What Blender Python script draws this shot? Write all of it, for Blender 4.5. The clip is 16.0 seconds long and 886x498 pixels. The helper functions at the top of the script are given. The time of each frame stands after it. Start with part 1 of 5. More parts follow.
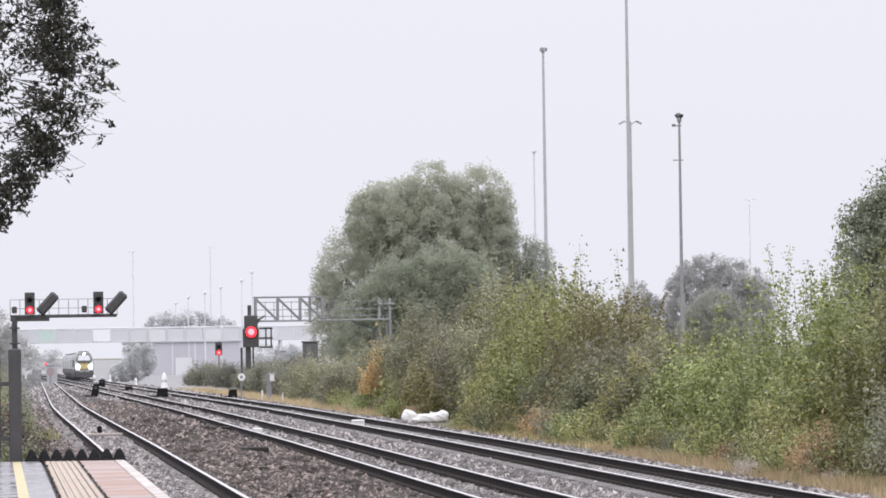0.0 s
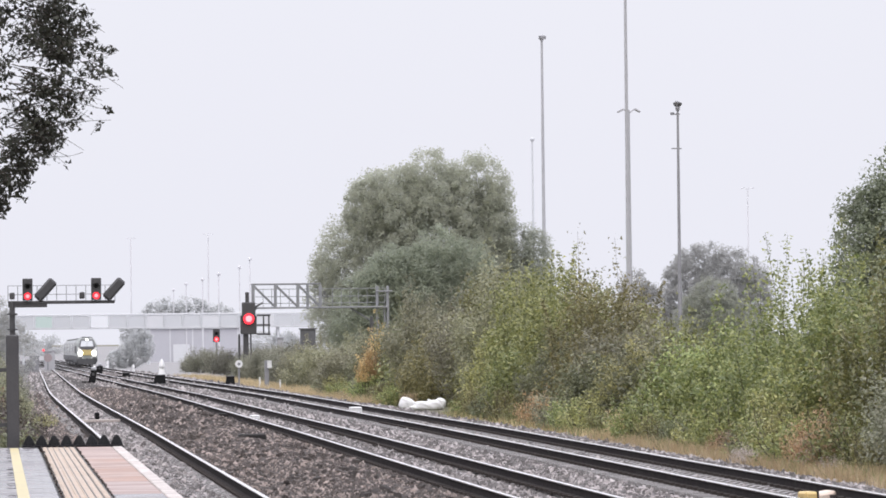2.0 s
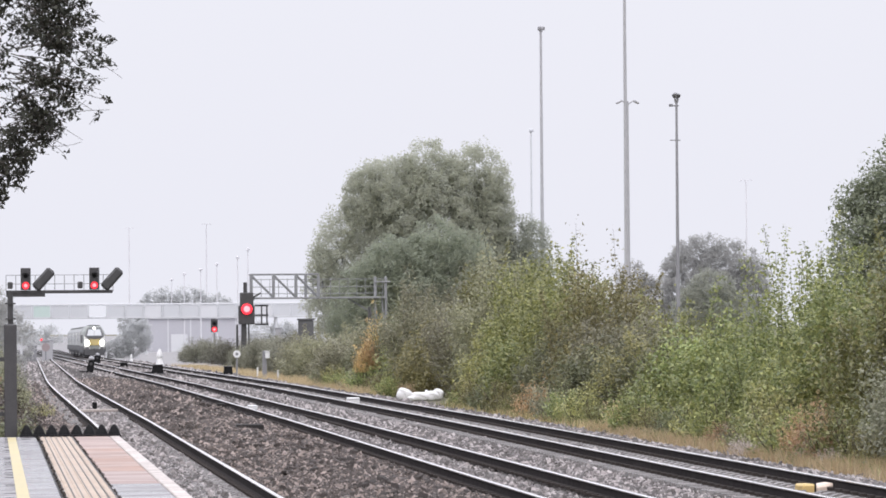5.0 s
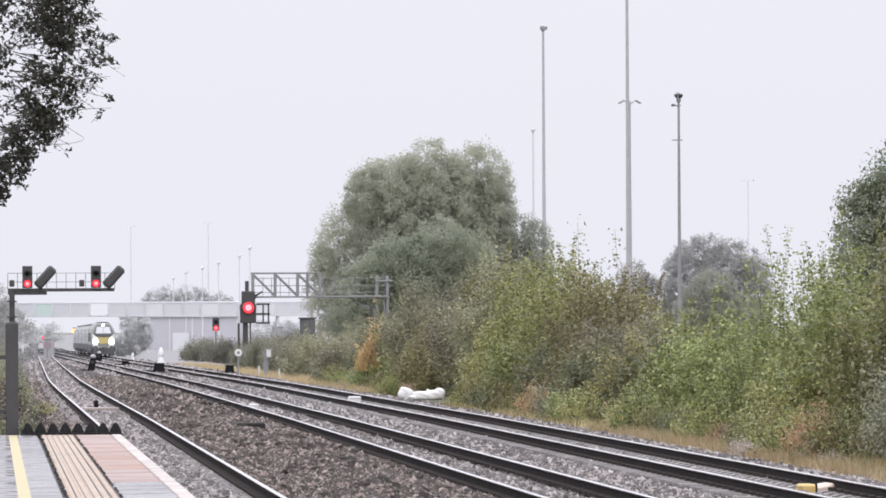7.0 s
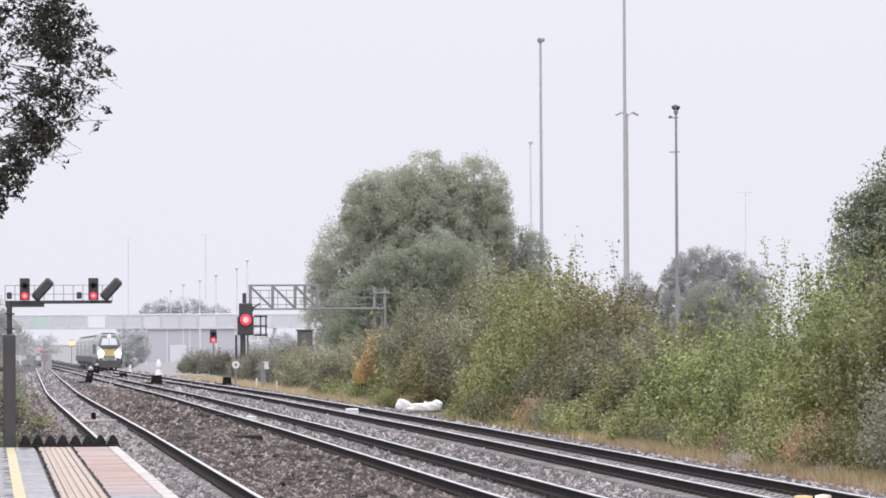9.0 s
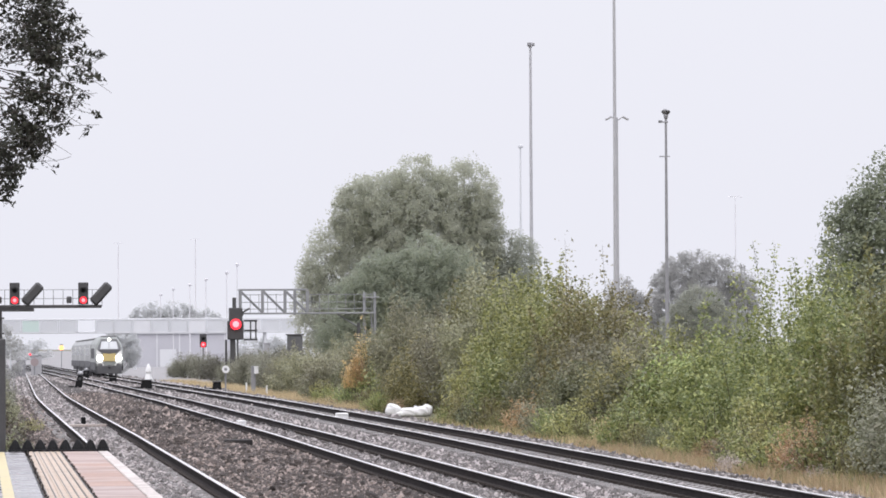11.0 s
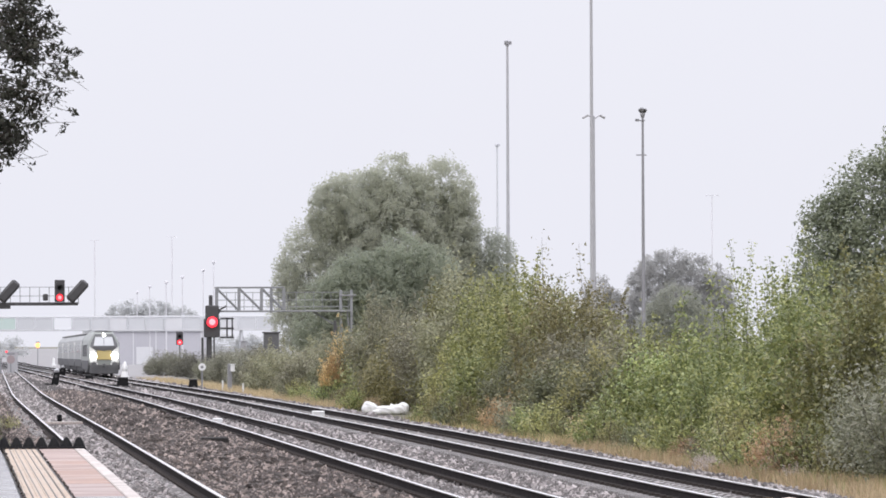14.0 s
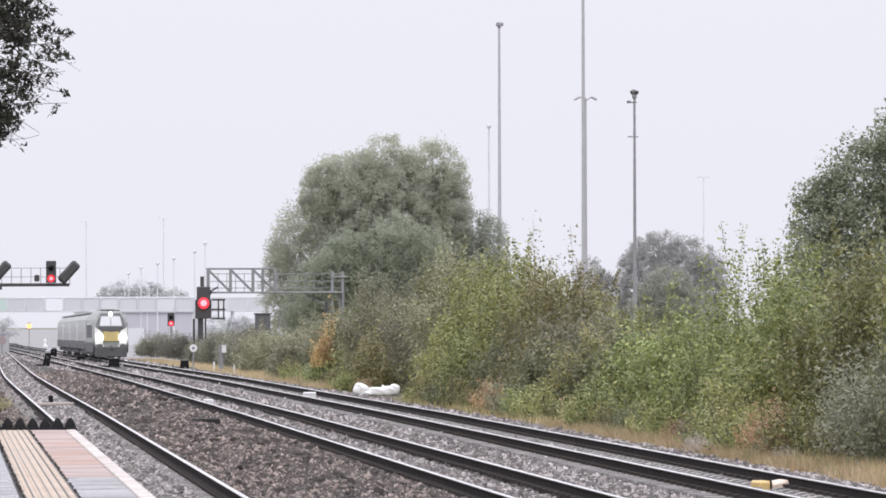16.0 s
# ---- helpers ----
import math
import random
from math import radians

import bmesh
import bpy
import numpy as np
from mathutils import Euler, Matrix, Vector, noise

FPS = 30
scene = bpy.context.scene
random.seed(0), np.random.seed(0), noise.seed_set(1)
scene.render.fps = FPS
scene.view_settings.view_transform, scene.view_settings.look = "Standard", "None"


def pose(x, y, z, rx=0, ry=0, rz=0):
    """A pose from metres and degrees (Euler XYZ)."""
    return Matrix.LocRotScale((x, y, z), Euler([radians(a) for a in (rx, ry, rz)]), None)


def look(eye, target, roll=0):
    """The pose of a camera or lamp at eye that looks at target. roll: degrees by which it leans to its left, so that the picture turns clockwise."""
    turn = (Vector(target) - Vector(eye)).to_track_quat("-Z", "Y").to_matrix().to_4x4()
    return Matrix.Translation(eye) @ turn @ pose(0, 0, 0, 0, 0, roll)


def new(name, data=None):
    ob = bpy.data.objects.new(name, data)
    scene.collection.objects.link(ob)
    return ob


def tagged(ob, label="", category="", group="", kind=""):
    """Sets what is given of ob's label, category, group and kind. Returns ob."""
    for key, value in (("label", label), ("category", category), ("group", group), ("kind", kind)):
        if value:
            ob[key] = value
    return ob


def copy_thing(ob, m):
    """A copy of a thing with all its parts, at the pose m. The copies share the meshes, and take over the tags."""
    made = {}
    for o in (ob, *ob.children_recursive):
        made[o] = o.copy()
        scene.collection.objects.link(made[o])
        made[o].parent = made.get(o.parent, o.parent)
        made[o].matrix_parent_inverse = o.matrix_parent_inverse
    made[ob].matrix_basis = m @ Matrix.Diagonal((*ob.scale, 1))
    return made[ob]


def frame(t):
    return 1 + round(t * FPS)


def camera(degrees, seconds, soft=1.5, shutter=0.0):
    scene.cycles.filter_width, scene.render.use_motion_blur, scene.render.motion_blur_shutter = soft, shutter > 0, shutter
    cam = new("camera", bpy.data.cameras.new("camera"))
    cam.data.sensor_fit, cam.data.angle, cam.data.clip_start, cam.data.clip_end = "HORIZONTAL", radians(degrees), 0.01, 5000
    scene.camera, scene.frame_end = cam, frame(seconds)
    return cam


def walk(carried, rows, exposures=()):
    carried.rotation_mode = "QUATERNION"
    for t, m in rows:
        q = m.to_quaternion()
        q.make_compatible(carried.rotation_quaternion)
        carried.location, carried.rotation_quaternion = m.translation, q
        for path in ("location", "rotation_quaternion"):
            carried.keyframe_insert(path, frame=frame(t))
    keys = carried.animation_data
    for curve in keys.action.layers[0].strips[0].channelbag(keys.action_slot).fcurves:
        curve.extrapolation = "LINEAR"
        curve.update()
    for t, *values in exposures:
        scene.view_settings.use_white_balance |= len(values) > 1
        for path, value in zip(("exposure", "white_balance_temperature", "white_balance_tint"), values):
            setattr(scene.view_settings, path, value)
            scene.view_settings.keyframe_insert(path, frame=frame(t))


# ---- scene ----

# ---- camera and its walk: a hand-held long lens on the platform ----
EYE = (0.0, 0.0, 2.487)
cam = camera(11.2, 16.0, soft=1.7)
TURNS = [(0, 91.233, 0.846, -5.668), (0.5, 91.197, 0.812, -5.673), (1, 91.147, 0.738, -5.686), (1.5, 91.104, 0.700, -5.689),
         (2, 91.075, 0.645, -5.698), (2.5, 91.028, 0.568, -5.748), (3, 91.000, 0.565, -5.792), (3.5, 90.980, 0.585, -5.800),
         (4, 90.985, 0.597, -5.777), (6.5, 90.909, 0.200, -5.659), (7, 90.949, 0.281, -5.704), (7.5, 91.025, 0.311, -5.725),
         (8, 91.087, 0.371, -5.724), (8.5, 91.102, 0.298, -5.715), (9, 91.101, 0.310, -5.736), (11.5, 91.167, 0.277, -5.909),
         (12, 91.171, 0.225, -5.945), (12.5, 91.176, 0.242, -6.002), (13, 91.177, 0.221, -6.071), (13.5, 91.170, 0.228, -6.122),
         (14, 91.132, 0.217, -6.162), (14.5, 91.072, 0.214, -6.187), (15, 91.010, 0.203, -6.215), (15.5, 90.951, 0.186, -6.244),
         (16, 90.897, 0.136, -6.271)]
walk(cam, [(t, pose(*EYE, rx, ry, rz)) for t, rx, ry, rz in TURNS])

# ---- world and sun: a white drizzly sky ----
world = bpy.data.worlds.new("overcast")
scene.world = world
world.use_nodes = True
wn, wl = world.node_tree.nodes, world.node_tree.links
sky = wn.new("ShaderNodeTexSky")
sky.sky_type, sky.sun_disc = "NISHITA", False
sky.sun_elevation, sky.sun_rotation = radians(48), radians(200)
sky.air_density, sky.dust_density = 1.5, 6.0
dim = wn.new("ShaderNodeMix")
dim.data_type, dim.blend_type = "RGBA", "MIX"
dim.inputs[0].default_value = 0.012
dim.inputs[6].default_value = (0.838, 0.842, 0.928, 1)
wl.new(sky.outputs[0], dim.inputs[7])
wl.new(dim.outputs[2], wn["Background"].inputs[0])
# an overcast sky is two to three times as bright overhead as at the horizon
wco, wsep, wup = wn.new("ShaderNodeTexCoord"), wn.new("ShaderNodeSeparateXYZ"), wn.new("ShaderNodeMapRange")
wl.new(wco.outputs["Generated"], wsep.inputs[0]), wl.new(wsep.outputs[2], wup.inputs[0])
wup.inputs[1].default_value, wup.inputs[2].default_value = 0.08, 0.95
wup.inputs[3].default_value, wup.inputs[4].default_value = 1.0, 2.7
wl.new(wup.outputs[0], wn["Background"].inputs[1])
sun = new("sun", bpy.data.lights.new("sun", "SUN"))
sun.data.energy, sun.data.angle, sun.data.color = 0.7, radians(50), (1.0, 0.97, 0.92)
sun.matrix_world = look((0, 0, 60), (14, 38, 0))


# ---- materials ----
def mat(name, a, b=None, rough=0.7, scale=8.0, fine=60.0, bump=0.0, metal=0.0, spec=0.5, per="", glow=0.0, stretch=(1, 1, 1), third=None, rare=0.25):
    """Two colours mixed by coarse and fine noise, with relief; per: vary by 'object' or by 'island'."""
    m = bpy.data.materials.new(name)
    m.use_nodes = True
    n, l = m.node_tree.nodes, m.node_tree.links
    p = n["Principled BSDF"]
    b = b or tuple(c * 0.7 for c in a)
    p.inputs["Roughness"].default_value, p.inputs["Metallic"].default_value = rough, metal
    p.inputs["Specular IOR Level"].default_value = spec
    co = n.new("ShaderNodeTexCoord")
    mp = n.new("ShaderNodeMapping")
    mp.inputs["Scale"].default_value = stretch
    l.new(co.outputs["Object"], mp.inputs[0])
    coarse, grain = n.new("ShaderNodeTexNoise"), n.new("ShaderNodeTexNoise")
    coarse.inputs["Scale"].default_value, grain.inputs["Scale"].default_value = scale, fine
    coarse.inputs["Detail"].default_value, grain.inputs["Detail"].default_value = 4, 3
    l.new(mp.outputs[0], coarse.inputs[0]), l.new(mp.outputs[0], grain.inputs[0])
    s = n.new("ShaderNodeMath")
    s.operation = "ADD"
    l.new(coarse.outputs[0], s.inputs[0]), l.new(grain.outputs[0], s.inputs[1])
    r = n.new("ShaderNodeMapRange")
    r.inputs[1].default_value, r.inputs[2].default_value = 0.72, 1.28
    l.new(s.outputs[0], r.inputs[0])
    mix = n.new("ShaderNodeMix")
    mix.data_type = "RGBA"
    mix.inputs[6].default_value, mix.inputs[7].default_value = (*a, 1), (*b, 1)
    l.new(r.outputs[0], mix.inputs[0])
    col = mix.outputs[2]
    if per:
        if per == "island":
            rnd = n.new("ShaderNodeNewGeometry").outputs["Random Per Island"]
        else:
            rnd = n.new("ShaderNodeObjectInfo").outputs["Random"]
        mix2 = n.new("ShaderNodeMix")
        mix2.data_type = "RGBA"
        mix2.inputs[7].default_value = (*(third or tuple(c * 1.5 for c in a)), 1)
        rr = n.new("ShaderNodeMapRange")
        rr.inputs[1].default_value, rr.inputs[2].default_value, rr.inputs[4].default_value = rare, 1.0, 0.9
        l.new(rnd, rr.inputs[0]), l.new(rr.outputs[0], mix2.inputs[0]), l.new(col, mix2.inputs[6])
        col = mix2.outputs[2]
    l.new(col, p.inputs["Base Color"])
    if bump:
        bp = n.new("ShaderNodeBump")
        bp.inputs["Strength"].default_value, bp.inputs["Distance"].default_value = bump, 0.02
        l.new(grain.outputs[0], bp.inputs["Height"]), l.new(bp.outputs[0], p.inputs["Normal"])
    if glow:
        p.inputs["Emission Color"].default_value, p.inputs["Emission Strength"].default_value = (*a, 1), glow
    return m


def leaf_mat(name, a, b, c, rough=0.55, thin=0.35, haze=0.0, coat=0.5):
    """Leaves: three hues, by leaf and by plant, with some light through the blade."""
    m = mat(name, a, tuple(v * (0.85 if haze < 0.2 else 1.0) for v in b), rough, 0.8, 6, 0, per="island", third=c)
    n, l = m.node_tree.nodes, m.node_tree.links
    p = n["Principled BSDF"]
    src = p.inputs["Base Color"].links[0].from_socket
    p.inputs["Coat Weight"].default_value, p.inputs["Coat Roughness"].default_value = (coat if haze < 0.5 else 0.0), 0.35  # wet with drizzle
    p.inputs["Sheen Weight"].default_value, p.inputs["Sheen Roughness"].default_value = (haze if haze > 0.6 else 0.4 * haze), 0.6  # sheen whitens the far leaves as mist would
    hsv = n.new("ShaderNodeHueSaturation")
    info = n.new("ShaderNodeObjectInfo")
    rh, rv = n.new("ShaderNodeMapRange"), n.new("ShaderNodeMapRange")
    rh.inputs[3].default_value, rh.inputs[4].default_value = 0.482, 0.514
    rv.inputs[3].default_value, rv.inputs[4].default_value = (0.66, 1.32) if haze < 0.5 else (0.93, 1.07)
    l.new(info.outputs["Random"], rh.inputs[0]), l.new(info.outputs["Random"], rv.inputs[0])
    l.new(rh.outputs[0], hsv.inputs["Hue"]), l.new(rv.outputs[0], hsv.inputs["Value"]), l.new(src, hsv.inputs["Color"])
    l.new(hsv.outputs[0], p.inputs["Base Color"])
    t = n.new("ShaderNodeBsdfTranslucent")
    mx = n.new("ShaderNodeMixShader")
    mx.inputs[0].default_value = thin
    l.new(hsv.outputs[0], t.inputs[0]), l.new(p.outputs[0], mx.inputs[1]), l.new(t.outputs[0], mx.inputs[2])
    l.new(mx.outputs[0], n["Material Output"].inputs[0])
    return m


M = dict(
    ground=mat("rough_earth", (0.16, 0.14, 0.10), (0.10, 0.10, 0.06), 0.95, 0.15, 3, 0.3),
    # both beds are darkened so the gaps between stones look shaded
    ballast=mat("wet_granite_ballast", (0.065, 0.06, 0.06), (0.035, 0.032, 0.032), 0.85, 3, 22, 0.9),
    dirt=mat("brown_dirty_ballast", (0.045, 0.036, 0.032), (0.025, 0.02, 0.018), 0.9, 1.5, 20, 0.9),
    stone=mat("granite_chippings", (0.105, 0.092, 0.088), (0.06, 0.052, 0.05), 0.6, 0.9, 14, 0.3, per="island", third=(0.45, 0.405, 0.395), rare=0.45),
    brownstone=mat("rust_stained_chippings", (0.066, 0.05, 0.043), (0.03, 0.023, 0.02), 0.7, 0.7, 14, 0.3, per="island", third=(0.33, 0.265, 0.235), rare=0.58),
    concrete=mat("wet_concrete_sleeper", (0.22, 0.205, 0.20), (0.13, 0.122, 0.12), 0.55, 4, 50, 0.2, per="object", third=(0.28, 0.265, 0.26)),
    rust=mat("rusty_rail_steel", (0.044, 0.039, 0.039), (0.027, 0.024, 0.0245), 0.85, 3, 40, 0.3, spec=0.02),
    clip=mat("rusty_spring_steel", (0.06, 0.05, 0.047), (0.035, 0.03, 0.028), 0.8, 8, 60, 0.1, spec=0.2),
    railtop=mat("worn_wet_rail_head", (0.88, 0.85, 0.84), (0.74, 0.71, 0.70), 0.26, 2, 30, 0, metal=1.0, stretch=(1, 0.1, 1)),
    platform=mat("wet_grey_paving", (0.255, 0.24, 0.242), (0.105, 0.10, 0.105), 0.3, 0.7, 12, 0.1, per="object", third=(0.22, 0.205, 0.21)),
    pink=mat("pink_paving", (0.40, 0.235, 0.165), (0.24, 0.165, 0.14), 0.5, 0.8, 14, 0.1, per="object", third=(0.29, 0.215, 0.195)),
    tactile=mat("buff_tactile_paving", (0.49, 0.36, 0.255), (0.29, 0.22, 0.165), 0.45, 1.2, 16, 0.1, per="object", third=(0.43, 0.34, 0.26)),
    white=mat("white_line_paint", (0.60, 0.535, 0.50), (0.28, 0.235, 0.21), 0.45, 2, 25, 0.05),
    yellow=mat("worn_yellow_paint", (0.50, 0.42, 0.21), (0.42, 0.37, 0.23), 0.5, 2, 25, 0.05),
    black=mat("black_moulded_rubber", (0.016, 0.016, 0.017), (0.010, 0.010, 0.011), 0.75, 5, 60, 0.1, spec=0.12),
    dark=mat("dark_painted_steel", (0.06, 0.058, 0.06), (0.043, 0.042, 0.045), 0.5, 4, 40, 0.1),
    galv=mat("galvanised_steel", (0.26, 0.26, 0.275), (0.21, 0.21, 0.225), 0.55, 3, 30, 0.05),
    # steel tone lightened for the mist in front of masts and cabinets
    palesteel=mat("hazed_pale_steel", (0.40, 0.40, 0.42), (0.35, 0.35, 0.37), 0.5, 2, 20),
    bluegrey=mat("bluish_grey_gantry_paint", (0.25, 0.255, 0.265), (0.21, 0.215, 0.225), 0.5, 3, 25),
    # both bridge greys are lightened to hold the mist as colour
    bridge=mat("hazed_bridge_paint", (0.60, 0.61, 0.635), (0.57, 0.58, 0.605), 0.7, 0.5, 4),
    bridgedeep=mat("hazed_bridge_grey", (0.54, 0.555, 0.58), (0.51, 0.525, 0.55), 0.7, 0.5, 4),
    # pale tone that stands for mist lying on the far ground
    yard=mat("mist_pale_ground", (0.235, 0.225, 0.225), (0.19, 0.183, 0.183), 0.7, 0.05, 1.0),
    # lilac tone is the mist before the shed, put into its cladding
    lilac=mat("hazed_lilac_cladding", (0.45, 0.45, 0.49), (0.42, 0.42, 0.46), 0.6, 0.3, 3),
    # near-sky grey puts the mist into the farthest masts' colour
    palest=mat("mist_grey_steel", (0.60, 0.60, 0.63), (0.57, 0.57, 0.60), 0.6, 2, 20),
    bag=mat("white_plastic_sack", (0.72, 0.72, 0.72), (0.66, 0.66, 0.67), 0.4, 2, 20, 0.1),
    cream=mat("cream_plastic", (0.72, 0.60, 0.50), (0.62, 0.50, 0.42), 0.5, 3, 30),
    bark=mat("grey_brown_bark", (0.10, 0.085, 0.07), (0.06, 0.05, 0.045), 0.9, 4, 30, 0.5),
    # barks lightened so trunks fade as they would in mist
    greybark=mat("hazed_grey_bark", (0.20, 0.20, 0.19), (0.14, 0.14, 0.135), 0.9, 4, 30, 0.4),
    palebark=mat("mist_pale_bark", (0.42, 0.42, 0.43), (0.36, 0.36, 0.37), 0.9, 4, 30, 0.3),
    timber=mat("rotten_timber", (0.02, 0.017, 0.016), (0.012, 0.01, 0.01), 0.8, 3, 30, 0.5, stretch=(1, 0.2, 1)),
    red=mat("red_signal_lens", (1.0, 0.03, 0.05), (1.0, 0.03, 0.05), 0.3, glow=1.5),
    # paler core inside a red ring, standing for lamp glare
    redcore=mat("red_glare_core", (1.0, 0.15, 0.17), (1.0, 0.15, 0.17), 0.3, glow=3.2),
    amber=mat("amber_signal_lens", (1.0, 0.36, 0.08), (1.0, 0.36, 0.08), 0.3, glow=3.5),
    headlamp=mat("lit_headlamp", (1.0, 0.98, 0.90), (1.0, 0.98, 0.9), 0.3, glow=12.0),
    # train paints are lightened and dulled for the mist it runs through
    locobody=mat("hazed_loco_paint", (0.25, 0.265, 0.25), (0.22, 0.235, 0.22), 0.4, 0.6, 5),
    locoroof=mat("hazed_roof_paint", (0.34, 0.34, 0.35), (0.30, 0.30, 0.31), 0.6, 0.6, 5),
    locowing=mat("pale_silver_paint", (0.74, 0.74, 0.72), (0.68, 0.68, 0.67), 0.4, 1, 8),
    locoyellow=mat("yellow_warning_panel", (0.50, 0.40, 0.17), (0.46, 0.37, 0.17), 0.4, 1, 8),
    under=mat("hazed_dark_paint", (0.115, 0.115, 0.12), (0.095, 0.095, 0.10), 0.8, 2, 10),
    # light grey base stands for reflected sky and mist on the glass
    glass=mat("hazed_train_glass", (0.42, 0.435, 0.45), (0.38, 0.39, 0.41), 0.12, 1, 8),
    coach=mat("hazed_coach_paint", (0.29, 0.295, 0.295), (0.26, 0.265, 0.265), 0.4, 0.6, 5),
)
def wet(m, low, high, scale, stretch):
    """Puddled sheen: patches of smooth water film between damp, rougher areas."""
    n, l = m.node_tree.nodes, m.node_tree.links
    mp, nz, rg = n.new("ShaderNodeMapping"), n.new("ShaderNodeTexNoise"), n.new("ShaderNodeMapRange")
    mp.inputs["Scale"].default_value = stretch
    nz.inputs["Scale"].default_value, nz.inputs["Detail"].default_value = scale, 3
    rg.inputs[1].default_value, rg.inputs[2].default_value = 0.42, 0.6
    rg.inputs[3].default_value, rg.inputs[4].default_value = low, high
    co = n.new("ShaderNodeNewGeometry")
    l.new(co.outputs["Position"], mp.inputs[0]), l.new(mp.outputs[0], nz.inputs[0]), l.new(nz.outputs[0], rg.inputs[0])
    l.new(rg.outputs[0], n["Principled BSDF"].inputs["Roughness"])


wet(M["platform"], 0.12, 0.55, 1.3, (0.7, 1.6, 1))
wet(M["pink"], 0.4, 0.65, 1.3, (0.7, 1.4, 1))

LEAF = dict(  # leaf, shaded leaf, fresh leaf
    green=leaf_mat("hedge_leaves", (0.206, 0.231, 0.0835), (0.122, 0.137, 0.0554), (0.43, 0.43, 0.16)),
    olive=leaf_mat("olive_leaves", (0.247, 0.242, 0.102), (0.142, 0.141, 0.0647), (0.473, 0.437, 0.179)),
    bright=leaf_mat("fresh_green_leaves", (0.196, 0.24, 0.0864), (0.12, 0.148, 0.0544), (0.417, 0.431, 0.16)),
    grey=leaf_mat("grey_green_leaves", (0.261, 0.278, 0.174), (0.186, 0.197, 0.122), (0.451, 0.451, 0.341)),
    # darker leaf for dark scrub and for shaded gaps in the hedge
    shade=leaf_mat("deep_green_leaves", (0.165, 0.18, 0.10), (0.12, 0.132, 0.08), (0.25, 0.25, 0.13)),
    oak=leaf_mat("dull_oak_leaves", (0.171, 0.189, 0.12), (0.126, 0.143, 0.095), (0.221, 0.235, 0.149), 0.6, 0.45, 0.3),
    # olive lightened and greyed to carry the mist over the far hedge
    dusk=leaf_mat("hazed_olive_leaves", (0.265, 0.26, 0.165), (0.21, 0.205, 0.14), (0.335, 0.325, 0.205)),
    rust=leaf_mat("rusty_leaves", (0.52, 0.35, 0.18), (0.42, 0.285, 0.15), (0.62, 0.45, 0.25)),
    orange=leaf_mat("orange_autumn_leaves", (0.60, 0.41, 0.18), (0.48, 0.33, 0.16), (0.70, 0.54, 0.28)),
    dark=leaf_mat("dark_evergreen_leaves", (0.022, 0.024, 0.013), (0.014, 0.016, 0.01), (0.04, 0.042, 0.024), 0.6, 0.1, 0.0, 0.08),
    # mist is put into these pale leaf colours, sage to farthest
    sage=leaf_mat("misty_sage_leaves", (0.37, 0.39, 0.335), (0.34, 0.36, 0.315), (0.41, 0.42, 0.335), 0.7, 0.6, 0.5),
    crownlow=leaf_mat("hazed_crown_leaves", (0.33, 0.355, 0.275), (0.30, 0.325, 0.265), (0.37, 0.385, 0.28), 0.7, 0.62, 0.5),
    tree=leaf_mat("hazed_olive_crown", (0.46, 0.48, 0.39), (0.43, 0.455, 0.38), (0.50, 0.51, 0.39), 0.7, 0.68, 0.8),
    # far scrub, its green dulled and paled for mist
    mid=leaf_mat("hazed_sage_leaves", (0.205, 0.205, 0.15), (0.165, 0.165, 0.128), (0.255, 0.25, 0.18), 0.6, 0.4, 0.3),
    far=leaf_mat("mist_pale_leaves", (0.46, 0.46, 0.45), (0.44, 0.44, 0.435), (0.485, 0.48, 0.46), 0.7, 0.75, 0.8),
    farthest=leaf_mat("mist_palest_leaves", (0.58, 0.59, 0.59), (0.57, 0.58, 0.585), (0.60, 0.605, 0.60), 0.7, 0.75, 0.8),
    straw=leaf_mat("dry_straw_grass", (0.56, 0.43, 0.245), (0.38, 0.30, 0.17), (0.66, 0.53, 0.32)),
    dead=leaf_mat("dead_brown_leaves", (0.07, 0.05, 0.04), (0.045, 0.033, 0.028), (0.13, 0.10, 0.08)),
    weed=leaf_mat("pale_seed_heads", (0.42, 0.36, 0.34), (0.30, 0.26, 0.22), (0.55, 0.47, 0.45)),
)


